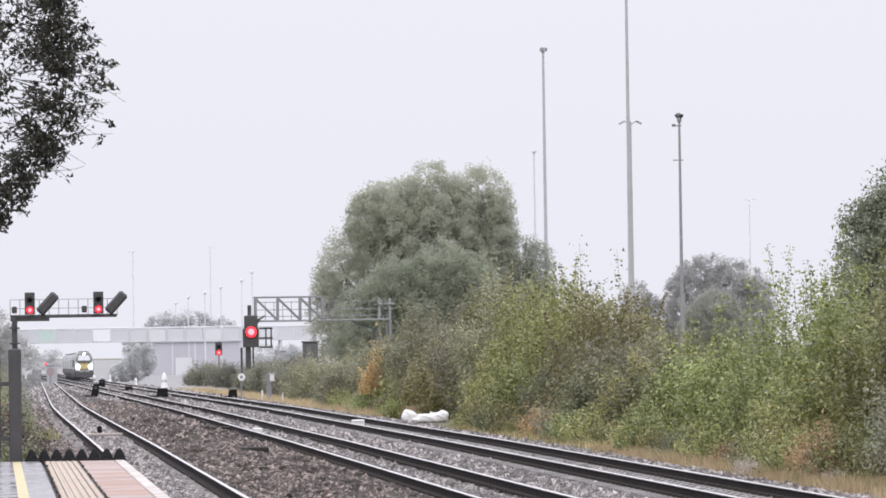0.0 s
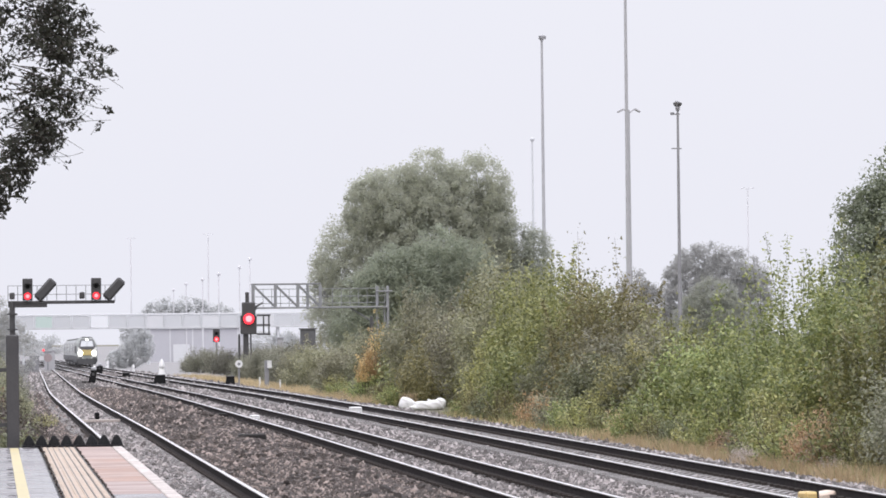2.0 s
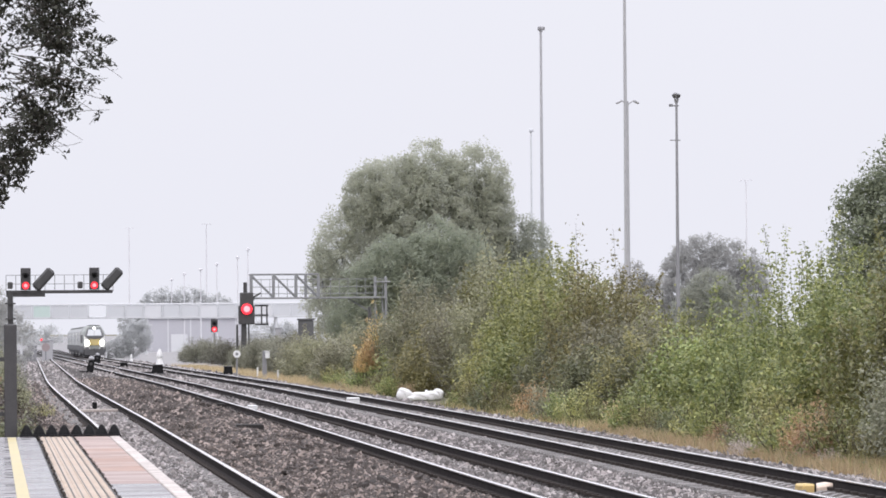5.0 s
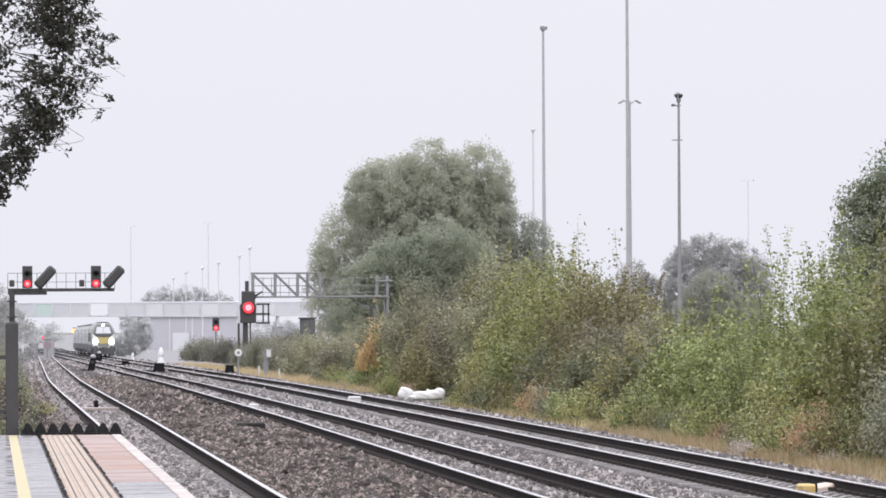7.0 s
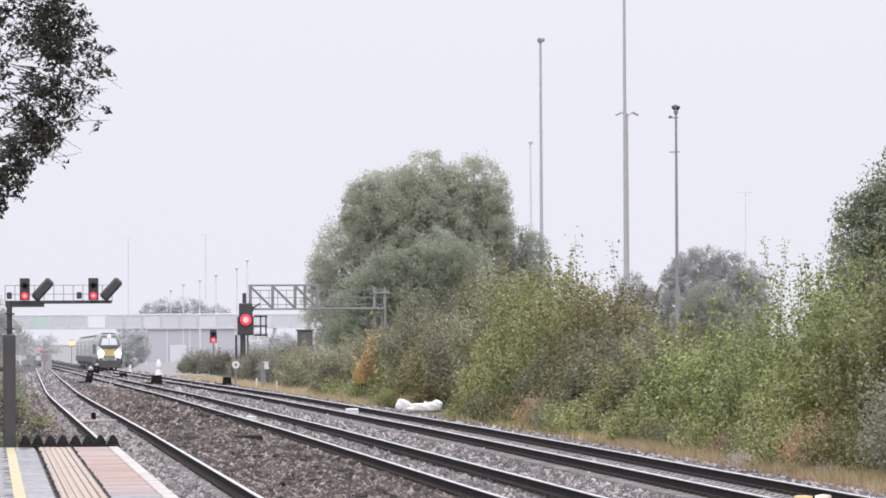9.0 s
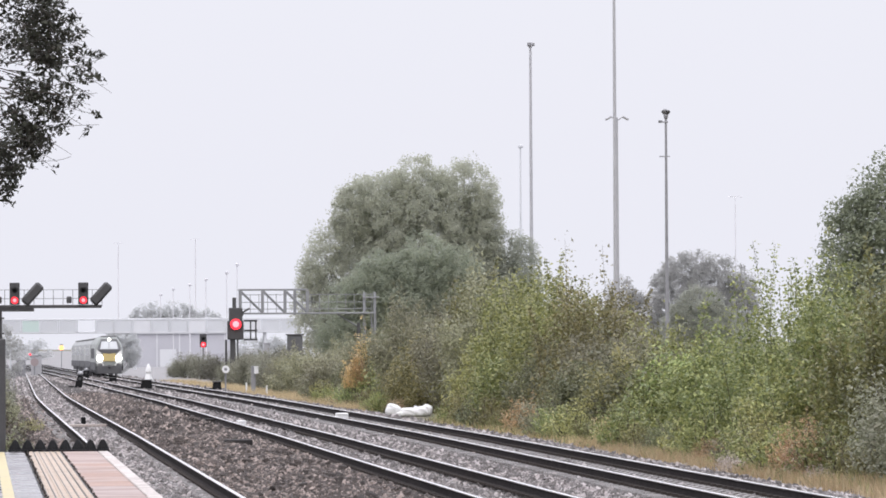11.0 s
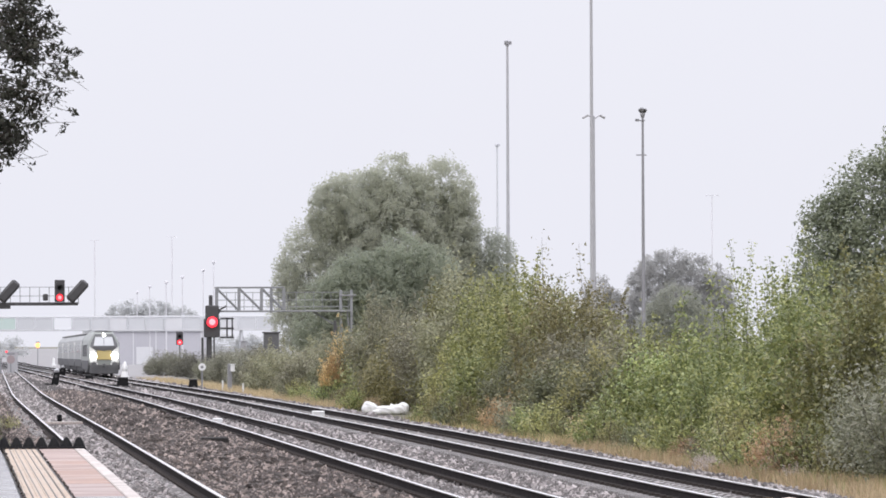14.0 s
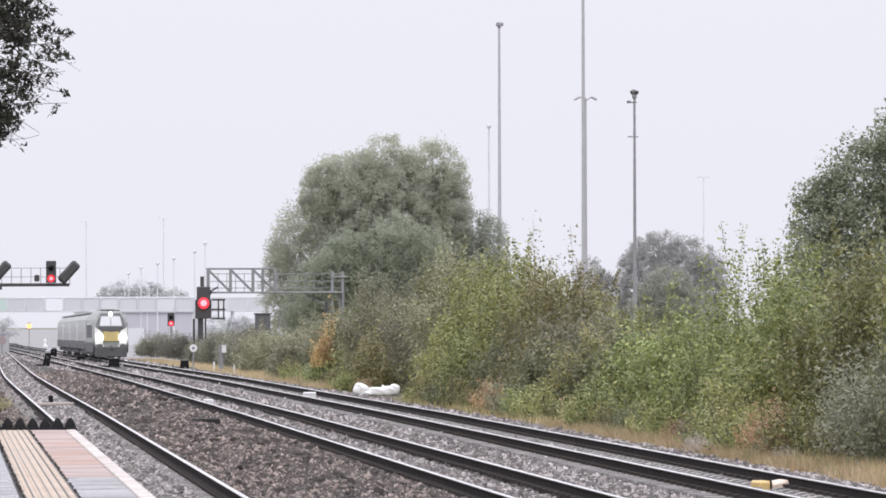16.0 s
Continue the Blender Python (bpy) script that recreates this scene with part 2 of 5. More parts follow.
# ---- builders ----
class Build:
    """Vertices and faces of one mesh."""

    def __init__(self):
        self.v, self.f = [], []

    def add(self, vs, fs):
        k = len(self.v)
        self.v += [tuple(p) for p in vs]
        self.f += [tuple(k + i for i in q) for q in fs]
        return self

    def box(self, x0, x1, y0, y1, z0, z1, bev=0.0, m=None):
        if bev:
            cs, lo, hi = [], (x0, y0, z0), (x1, y1, z1)
            bm = bmesh.new()
            for sx in (0, 1):
                for sy in (0, 1):
                    for sz in (0, 1):
                        c = [(hi if s else lo)[i] for i, s in enumerate((sx, sy, sz))]
                        d = [-bev if s else bev for s in (sx, sy, sz)]
                        for keep in range(3):
                            bm.verts.new([c[i] + (0 if i == keep else d[i]) for i in range(3)])
            bmesh.ops.convex_hull(bm, input=bm.verts)
            bmesh.ops.dissolve_limit(bm, angle_limit=0.01, verts=bm.verts, edges=bm.edges)
            bm.verts.index_update()
            cs = [v.co.copy() for v in bm.verts]
            fs = [[v.index for v in f.verts] for f in bm.faces]
            bm.free()
        else:
            cs = [Vector((x, y, z)) for x in (x0, x1) for y in (y0, y1) for z in (z0, z1)]
            fs = [(0, 1, 3, 2), (4, 6, 7, 5), (0, 4, 5, 1), (2, 3, 7, 6), (0, 2, 6, 4), (1, 5, 7, 3)]
        return self.add([m @ c for c in cs] if m else cs, fs)

    def tube(self, a, b, r0, r1=None, n=8, caps=True):
        a, b = Vector(a), Vector(b)
        r1 = r0 if r1 is None else r1
        q = (b - a).to_track_quat("Z", "Y")
        ring = [Vector((math.cos(2 * math.pi * i / n), math.sin(2 * math.pi * i / n), 0)) for i in range(n)]
        vs = [a + q @ (c * r0) for c in ring] + [b + q @ (c * r1) for c in ring]
        fs = [(i, (i + 1) % n, n + (i + 1) % n, n + i) for i in range(n)]
        if caps:
            fs += [tuple(reversed(range(n))), tuple(range(n, 2 * n))]
        return self.add(vs, fs)

    def lathe(self, profile, n=12, m=None):
        """profile: (radius, height) pairs round the z axis."""
        vs = [Vector((r * math.cos(2 * math.pi * i / n), r * math.sin(2 * math.pi * i / n), z)) for r, z in profile for i in range(n)]
        fs = [(k * n + i, k * n + (i + 1) % n, (k + 1) * n + (i + 1) % n, (k + 1) * n + i) for k in range(len(profile) - 1) for i in range(n)]
        fs += [tuple(reversed(range(n))), tuple(range((len(profile) - 1) * n, len(profile) * n))]
        return self.add([m @ v for v in vs] if m else vs, fs)

    def loft(self, rings, caps=True):
        n = len(rings[0])
        fs = [(k * n + i, k * n + (i + 1) % n, (k + 1) * n + (i + 1) % n, (k + 1) * n + i) for k in range(len(rings) - 1) for i in range(n)]
        if caps:
            fs += [tuple(reversed(range(n))), tuple(range((len(rings) - 1) * n, len(rings) * n))]
        return self.add([p for r in rings for p in r], fs)

    def mesh(self, name, material, smooth=False):
        me = bpy.data.meshes.new(name)
        me.from_pydata(self.v, [], self.f)
        me.materials.append(material)
        bm = bmesh.new()
        bm.from_mesh(me)
        bmesh.ops.recalc_face_normals(bm, faces=bm.faces)
        bm.to_mesh(me)
        bm.free()
        if smooth:
            me.polygons.foreach_set("use_smooth", [True] * len(me.polygons))
        return me


def part(name, b, material, parent, label="", smooth=False):
    ob = new(name, b.mesh(name, material, smooth) if isinstance(b, Build) else b)
    ob.parent = parent
    return tagged(ob, label)


def thing(name, label, category, at=None, group="", kind=""):
    ob = new(name)
    ob.matrix_world = at or Matrix()
    return tagged(ob, label, category, group, kind)


def solid(name, b, material, label, category="", kind="", group="", smooth=False):
    return tagged(new(name, b.mesh(name, material, smooth)), label, category, group, kind)


def quads(name, v, material, k=4):
    """A mesh of loose faces of k corners each, from an array (faces, k, 3)."""
    me = bpy.data.meshes.new(name)
    n = len(v)
    me.vertices.add(n * k)
    me.vertices.foreach_set("co", np.ascontiguousarray(v, np.float32).ravel())
    me.loops.add(n * k)
    me.loops.foreach_set("vertex_index", np.arange(n * k, dtype=np.int32))
    me.polygons.add(n)
    me.polygons.foreach_set("loop_start", np.arange(0, n * k, k, dtype=np.int32))
    me.materials.append(material)
    me.update(calc_edges=True)
    me.validate()
    return me


def leaves(rng, at, size, ratio=0.5, up=0.5, out=None, droop=0.7):
    """One pointed blade at each place."""
    n = len(at)
    d = rng.normal(size=(n, 3))
    d[:, 2] *= droop
    d /= np.linalg.norm(d, axis=1)[:, None]
    nor = rng.normal(size=(n, 3))
    nor[:, 2] += up
    if out is not None:
        nor = nor * 0.4 + out * 0.9
    w = np.cross(nor, d)
    w /= np.linalg.norm(w, axis=1)[:, None] + 1e-9
    s = (size * rng.uniform(0.6, 1.35, n))[:, None]
    k = rng.uniform(-0.25, 0.1, (n, 1))
    return np.stack([at + d * s * k + w * s * ratio * 0.62, at + d * s * 0.62, at + d * s * (k - 0.3) - w * s * ratio * 0.62], 1)


def gz(y):
    y = np.asarray(y, float)
    return -0.0029 * np.clip(y - 200, 0, 700) - 0.0014 * np.clip(y - 120, 0, 80)

# ---- ground, ballast, platform ----
T1, T2, T3 = 3.43, 8.62, 12.57
YS = [-60, 0, 40] + list(range(60, 220, 10)) + list(range(220, 920, 20)) + [1000, 1300, 1800, 2600, 3600]


def strip(name, material, xs, ys, height, label, kind="structure", jitter=0.0, seed=1):
    """A sheet over xs by ys, at gz(y) + height(x)."""
    rng = np.random.default_rng(seed)
    b = Build()
    n = len(xs)
    vs = [(x, y, float(gz(y)) + height(x) + (rng.normal() * jitter if 0 < i < n - 1 else 0)) for y in ys for i, x in enumerate(xs)]
    fs = [(j * n + i, j * n + i + 1, (j + 1) * n + i + 1, (j + 1) * n + i) for j in range(len(ys) - 1) for i in range(n - 1)]
    return solid(name, b.add(vs, fs), material, label, kind=kind)


strip("ground", M["ground"], [-3000, -600, -60, -8, -4, 0.6, 15.6, 19, 24, 60, 600, 3000], [-3000, -400] + YS,
      lambda x: (-0.4 if x > 10 else -0.62) if -60 < x < 60 else -1.2, "rough brown and green lineside earth")
strip("ballast_bed", M["ballast"], [0.9, 1.6, 2.0, 15.0, 15.7], [y for y in YS if y <= 1000],
      lambda x: -0.6 if x < 1 else (-0.43 if x > 15.5 else -0.27), "bed of wet grey granite ballast under the tracks")


def heap(x):
    return -0.2 + 0.12 * math.exp(-((x - 6.0) / 0.7) ** 2)


strip("ballast_ridge", M["dirt"], [4.35, 4.8, 5.2, 5.6, 6.0, 6.4, 6.8, 7.2, 7.65], [40 + 1.2 * i for i in range(170)] + [260, 320, 400],
      lambda x: heap(x) - 0.035 if 4.4 < x < 7.6 else -0.29, "ridge of dirty brown ballast between two tracks", jitter=0.025)


def stones(name, material, n, x0, x1, y0, y1, size, height, label, seed, blocky=True):
    """Loose chippings: tilted blocks with a smaller, skewed top; far ones are four-sided points."""
    rng = np.random.default_rng(seed)
    u = rng.uniform(size=n)
    y = y0 + (y1 - y0) * u ** 1.25
    x = rng.uniform(x0, x1, n)
    c = np.stack([x, y, gz(y) + np.vectorize(height)(x) + rng.uniform(-0.03, 0.035, n)], 1)
    s = size * np.where(rng.uniform(size=n) < 0.12, rng.uniform(1.2, 1.8, n), rng.uniform(0.5, 1.1, n)) * (1 + 0.5 * u)
    a = rng.uniform(0, 6.28, n)
    ax = np.stack([np.cos(a), np.sin(a), rng.normal(size=n) * 0.25], 1) * s[:, None]
    ay = np.stack([-np.sin(a), np.cos(a), rng.normal(size=n) * 0.25], 1) * (s * rng.uniform(0.6, 1, n))[:, None]
    az = np.stack([rng.normal(size=n) * 0.3, rng.normal(size=n) * 0.3, np.ones(n)], 1) * (s * rng.uniform(0.7, 1.25, n))[:, None]
    if blocky:
        t = rng.uniform(0.45, 0.95, (4, n, 1))
        low = c - az * 0.6
        p = np.stack([low + ax, low + ay, low - ax, low - ay, c + az * 0.7 + ax * t[0], c + az * 0.8 + ay * t[1], c + az * 0.7 - ax * t[2], c + az * 0.6 - ay * t[3]], 1)
        tri = np.array([[0, 1, 5], [0, 5, 4], [1, 2, 6], [1, 6, 5], [2, 3, 7], [2, 7, 6], [3, 0, 4], [3, 4, 7], [4, 5, 6], [4, 6, 7]])
    else:
        p = np.stack([c + ax, c + ay, c - ax, c - ay, c + az], 1)
        tri = np.array([[0, 1, 4], [1, 2, 4], [2, 3, 4], [3, 0, 4]])
    m = p.shape[1]
    me = bpy.data.meshes.new(name)
    me.vertices.add(n * m)
    me.vertices.foreach_set("co", p.astype(np.float32).ravel())
    idx = (np.arange(n)[:, None, None] * m + tri[None]).astype(np.int32).ravel()
    me.loops.add(len(idx))
    me.loops.foreach_set("vertex_index", idx)
    me.polygons.add(len(idx) // 3)
    me.polygons.foreach_set("loop_start", np.arange(0, len(idx), 3, dtype=np.int32))
    me.materials.append(material)
    me.update(calc_edges=True)
    return tagged(new(name, me), label, "ballast", kind="stuff")


def flat(x):
    return -0.275


def shoulder(x):
    return -0.275 - 0.112 * min(1.0, max(0.0, (x - 14.6) / 1.1))


GREY, BROWN = "loose wet grey granite chippings", "loose brown rust-stained chippings"
for mt, n, xa, xb, hh, lab in (("brownstone", 5500, 0.95, 2.6, flat, BROWN), ("stone", 8500, 2.5, 4.5, flat, GREY), ("brownstone", 18000, 4.4, 7.6, heap, BROWN), ("stone", 16000, 7.2, 11.4, flat, GREY), ("stone", 17000, 11.4, 16.0, shoulder, GREY)):
    stones("ballast_stones", M[mt], n * 3 // 4, xa, xb, 62, 128, 0.04, hh, lab, n)
    stones("ballast_stones", M[mt], n * 5 // 4, xa, xb, 62, 128, 0.036, hh, lab, n + 2, False)
    stones("ballast_stones", M[mt], n * 3 // 4, xa, xb, 122, 250, 0.062, hh, lab, n + 1, False)
stones("ballast_clods", M["dirt"], 1100, 4.6, 7.5, 64, 170, 0.068, heap, "dark clods of earth and roots on the ridge", 9)
# far chippings all take the lighter stone, in place of mist
stones("ballast_stones", M["stone"], 16000, 0.95, 15.4, 235, 480, 0.10, flat, "distant chippings in the lighter grey, for mist", 7, False)


# ---- tracks ----
def swing(y):
    """How far the platform track has swung towards its neighbour."""
    if y < 240:
        return 0.0000708 * max(0.0, y - 180.0) ** 2
    return 0.255 + 0.0085 * (y - 240)


def rail_run(x, head, bend=False):
    """One rail: foot, web and head, along the line; or the bright strip on its head."""
    if head:
        sec = [(-0.037, -0.016), (-0.037, -0.006), (-0.029, 0.002), (0.029, 0.002), (0.037, -0.006), (0.037, -0.016)]
    else:
        sec = [(-0.07, -0.180), (-0.07, -0.166), (-0.012, -0.140), (-0.010, -0.05), (-0.036, -0.036), (-0.036, -0.008), (-0.03, -0.003),
               (0.03, -0.003), (0.036, -0.008), (0.036, -0.036), (0.010, -0.05), (0.012, -0.140), (0.07, -0.166), (0.07, -0.180)]
    ys = [y for y in YS if -60 <= y <= (640 if bend else 1000)]
    return Build().loft([[(x + (swing(y) if bend else 0) + u, y, float(gz(y)) + w) for u, w in sec] for y in ys])


def sleeper_mesh():
    b = Build()
    sec = [(-0.13, -0.2), (-0.12, 0.0), (0.12, 0.0), (0.13, -0.2)]
    b.loft([[(x, u, z + (-0.03 if abs(x) < 0.5 else 0.0)) for u, z in sec] for x in (-1.22, -0.5, -0.4, 0.4, 0.5, 1.22)])
    return b.mesh("sleeper", M["concrete"])


def clip_mesh():
    b = Build().box(-0.045, 0.05, -0.12, 0.12, 0.0, 0.012)
    for dy in (-0.075, 0.075):
        b.box(-0.04, 0.045, dy - 0.03, dy + 0.03, 0.0, 0.035)
        b.tube((-0.05, dy, 0.04), (0.05, dy, 0.045), 0.018, 0.014, 5)
    return b.mesh("rail_clip", M["clip"])


SLEEPER, CLIP = sleeper_mesh(), clip_mesh()


def track(x, label, sink, start, count, bend=False):
    t = thing("railway_track", label, "track", Matrix.Translation((x, 0, 0)), "tracks")
    for s in (-0.7525, 0.7525):
        r = part("rail", rail_run(s, False, bend), M["rust"], t, "dark rusty steel rail")
        part("rail_head", rail_run(s, True, bend), M["railtop"], r, "bright worn running surface")
    rest = Build()
    for i in range(count):
        y = start + 0.65 * i
        ob = part("sleeper", SLEEPER, None, t)
        ob.location = (swing(y) if bend else 0, y, float(gz(y)) - 0.186 - sink)
        if i < 110:
            for cx in (-0.85, -0.65, 0.65, 0.85):
                c = part("clip", CLIP, None, ob)
                c.location = (cx, 0, 0.0 if sink < 0.05 else sink - 0.01)
    for i in range(count, count + (560 if bend else 500)):
        y = start + 0.65 * i
        z = float(gz(y)) - 0.186 - sink
        w = swing(y) if bend else 0
        rest.box(w - 1.22, w + 1.22, y - 0.12, y + 0.12, z - 0.15, z)
    ob = part("track_bed", rest, M["concrete"], t, "far concrete sleepers")
    tagged(ob, kind="stuff")
    return t


# ---- platform ----
PE, PY, PZ = 1.87, 66.0, 0.90


def platform():
    b = Build()
    b.box(-9, PE - 0.12, -12, PY, -0.62, PZ - 0.06)
    b.box(PE - 0.12, PE - 0.06, -12, PY, PZ - 0.4, PZ - 0.06)
    p = solid("platform", b, M["dark"], "station platform with wet paving and a white edge", kind="structure")
    y = PY
    k = 0
    lengths = [6.4, 4.2, 5.4, 4.1, 3.0, 2.6]
    while y > 38:
        ln = lengths[k % 6] if k < 4 else 2.4
        slab = Build().box(1.19, PE - 0.16, y - ln + 0.012, y, PZ - 0.06, PZ, 0.006)
        part("paving_slab", slab, M["pink"] if y > 49 else M["platform"], p)
        y -= ln
        k += 1
    for i in range(24):
        y0 = PY - 1.2 * i
        part("coping_stone", Build().box(PE - 0.15, PE, y0 - 1.19, y0, PZ - 0.08, PZ + 0.003, 0.01), M["white"], p)
        for x0, x1 in ((-5.0, -2.3), (-2.29, -0.9), (-0.89, 0.66)):
            part("paving_slab", Build().box(x0, x1 - 0.01, y0 - 1.19, y0, PZ - 0.06, PZ, 0.004), M["platform"], p)
    for i in range(70):
        y0 = PY - 0.4 * i
        t = Build().box(0.70, 1.17, y0 - 0.395, y0, PZ - 0.06, PZ - 0.002, 0.003)
        for r in range(5):
            xr = 0.745 + 0.0945 * r
            t.box(xr - 0.018, xr + 0.018, y0 - 0.38, y0 - 0.015, PZ - 0.004, PZ + 0.004)
        part("tactile_slab", t, M["tactile"], p)
    # thin dark strips laid on the slabs as the lines between ribs
    for r in range(7):
        xr = 0.70 + 0.0783 * r
        part("groove", Build().box(xr - 0.006, xr + 0.006, 38, PY, PZ - 0.004, PZ + 0.0045), M["dark"], p)
    part("yellow_line", Build().box(0.24, 0.36, 30, PY - 0.3, PZ - 0.002, PZ + 0.004), M["yellow"], p)
    part("platform_back", Build().box(-9, -5.01, -12, PY, PZ - 0.06, PZ), M["platform"], p)
    part("platform_start", Build().box(-5.0, PE, -12, 36.9, PZ - 0.06, PZ - 0.01), M["platform"], p)
    return p


def platform_dirt():
    """Dark moss and grit along both edges of the tactile paving and beside the coping."""
    for xa, xb, n, seed in ((0.682, 0.70, 380, 71), (1.17, 1.19, 600, 72)):
        stones("moss_line", M["dirt"], n, xa, xb, 40, PY, 0.007, lambda x: PZ - 0.002, "dark moss and grit in the paving joint", seed)


def trespass_cones():
    """Black rubber strip with pyramids across the platform's end."""
    t = thing("anti_trespass_panel", "black rubber strip of pointed cones across the platform end", "trespass guard", Matrix.Translation((0, PY + 0.1, PZ)))
    part("base_strip", Build().box(0.42, PE + 0.02, -0.12, 0.2, -0.04, 0.03, 0.008), M["black"], t)
    for i in range(8):
        x = 0.52 + 0.182 * i
        part("cone", Build().lathe([(0.092, 0.02), (0.085, 0.05), (0.045, 0.135), (0.02, 0.165), (0.005, 0.17)], 10, Matrix.Translation((x, 0.04, 0))), M["black"], t)
    return t


def end_fence():
    t = thing("platform_end_gate", "dark steel gate with a heavy post beside the platform end", "gate", Matrix.Translation((0, PY + 0.3, PZ)))
    part("gate_post", Build().box(0.20, 0.385, -0.09, 0.09, -0.9, 1.64, 0.012), M["dark"], t)
    part("gate_board", Build().box(-0.9, 0.08, 0.02, 0.06, 0.05, 1.58, 0.01), M["dark"], t)
    for z in (0.3, 1.1):
        part("hinge_bar", Build().box(0.06, 0.22, 0.0, 0.04, z, z + 0.06), M["dark"], t)
    part("notice", Build().box(-0.35, 0.06, -0.02, 0.015, 1.15, 1.55, 0.01), mat("green_sign_enamel", (0.05, 0.14, 0.12), rough=0.3), t, "green enamel notice")
    return t


# ---- foliage ----
def sprigs(rng, n, height, radius, base, spread):
    """Curved stems from the base to an uneven domed outline: arrays of points along each."""
    a, r = rng.uniform(0, 6.28, n), np.sqrt(rng.uniform(0, 1, n))
    top = height * (1 - 0.45 * r ** 2) * rng.uniform(0.72, 1.06, n)
    foot = np.stack([np.cos(a) * r * radius * base, np.sin(a) * r * radius * base, np.zeros(n)], 1)
    tip = np.stack([np.cos(a) * r * radius, np.sin(a) * r * radius, top], 1) + rng.normal(size=(n, 3)) * spread
    s = np.linspace(0, 1, 7)[None, :, None]
    bow = rng.normal(size=(n, 1, 3)) * 0.12 * radius * np.array([1, 1, 0.3])
    return foot[:, None] * (1 - s) + tip[:, None] * s + bow * (s * (1 - s) * 4)


def bush_meshes(seed, height, radius, count, size, ratio=0.5, clumps=95, whips=8):
    """Leaf sprays round the tips of forking stems, over a lumpy dome; whips stand above it."""
    rng = np.random.default_rng(seed)
    sp = sprigs(rng, clumps, height, radius, 0.4, 0.12)
    lift = rng.uniform(0.2, 1.0, clumps) ** 0.6
    lift[: clumps // 2] = 1.0
    sp[:, :, 2] *= lift[:, None]
    if whips:
        sp[:whips, :, 2] *= (np.linspace(1, 1.0, 7)[None] + np.linspace(0, 1, 7)[None] * rng.uniform(0.02, 0.24, whips)[:, None])
    weight = rng.uniform(0.4, 1.6, clumps)
    k = rng.choice(clumps, count, p=weight / weight.sum())
    u = rng.uniform(0.0, 1, count) ** 0.45
    i = np.minimum((u * 6).astype(int), 5)
    w = (u * 6 - i)[:, None]
    at = sp[k, i] * (1 - w) + sp[k, i + 1] * w
    wide = rng.uniform(0.08, 0.22, clumps) * radius / 1.5
    wide[:whips] *= 0.55
    at = at + rng.normal(size=(count, 3)) * wide[k][:, None] * np.array([1, 1, 0.8])
    at[:, 2] = np.maximum(at[:, 2], 0.03)
    b = Build()
    for row in sp[:26]:
        for j in range(0, 6, 2):
            b.tube(row[j], row[min(j + 2, 6)], 0.013 * (1 - j / 7), 0.013 * (1 - (j + 2) / 7) + 0.002, 4, False)
    return b, leaves(rng, at, size, ratio, 0.9)


BUSH = {}


def bush(kind, leaf, at, label, turn=0.0, scale=1.0, group="thicket"):
    """A shrub: stems and leaves, kinds share their meshes."""
    if (kind, leaf) not in BUSH:
        h, r, n, s, q = dict(tall=(4.9, 1.75, 17000, 0.105, 0.6), mid=(3.6, 1.65, 14000, 0.10, 0.6), low=(2.1, 1.35, 10500, 0.086, 0.58),
                             bramble=(2.6, 1.7, 14000, 0.082, 0.55), small=(1.0, 0.7, 3000, 0.064, 0.5), fern=(1.5, 0.8, 4500, 0.075, 0.42), wispy=(4.9, 1.6, 12000, 0.095, 0.55), sapling=(3.2, 0.62, 4200, 0.085, 0.55))[kind]
        st, lf = bush_meshes(hash_of(kind, leaf), h, r, n, s, q, whips=22 if kind == "wispy" else 6)
        if kind == "sapling":
            lf = lf[lf[:, :, 2].mean(axis=1) > 0.45 * h]  # bare below
        BUSH[kind, leaf] = st.mesh("woody_frame", M["bark"]), quads("foliage", lf, LEAF[leaf], 3)
    x, y = at
    t = thing("shrub", label, "shrub", Matrix.Translation((x, y, float(gz(y)) - (0.42 if x > 10 else 0.64))) @ pose(0, 0, 0, 0, 0, turn), group)
    t.scale = (scale,) * 3
    st, lf = BUSH[kind, leaf]
    tagged(part("woody_frame", st, None, t), kind="stuff")
    part("foliage", lf, None, t)
    return t


def hash_of(*words):
    return sum(ord(c) * (i + 1) for i, c in enumerate("".join(words)))


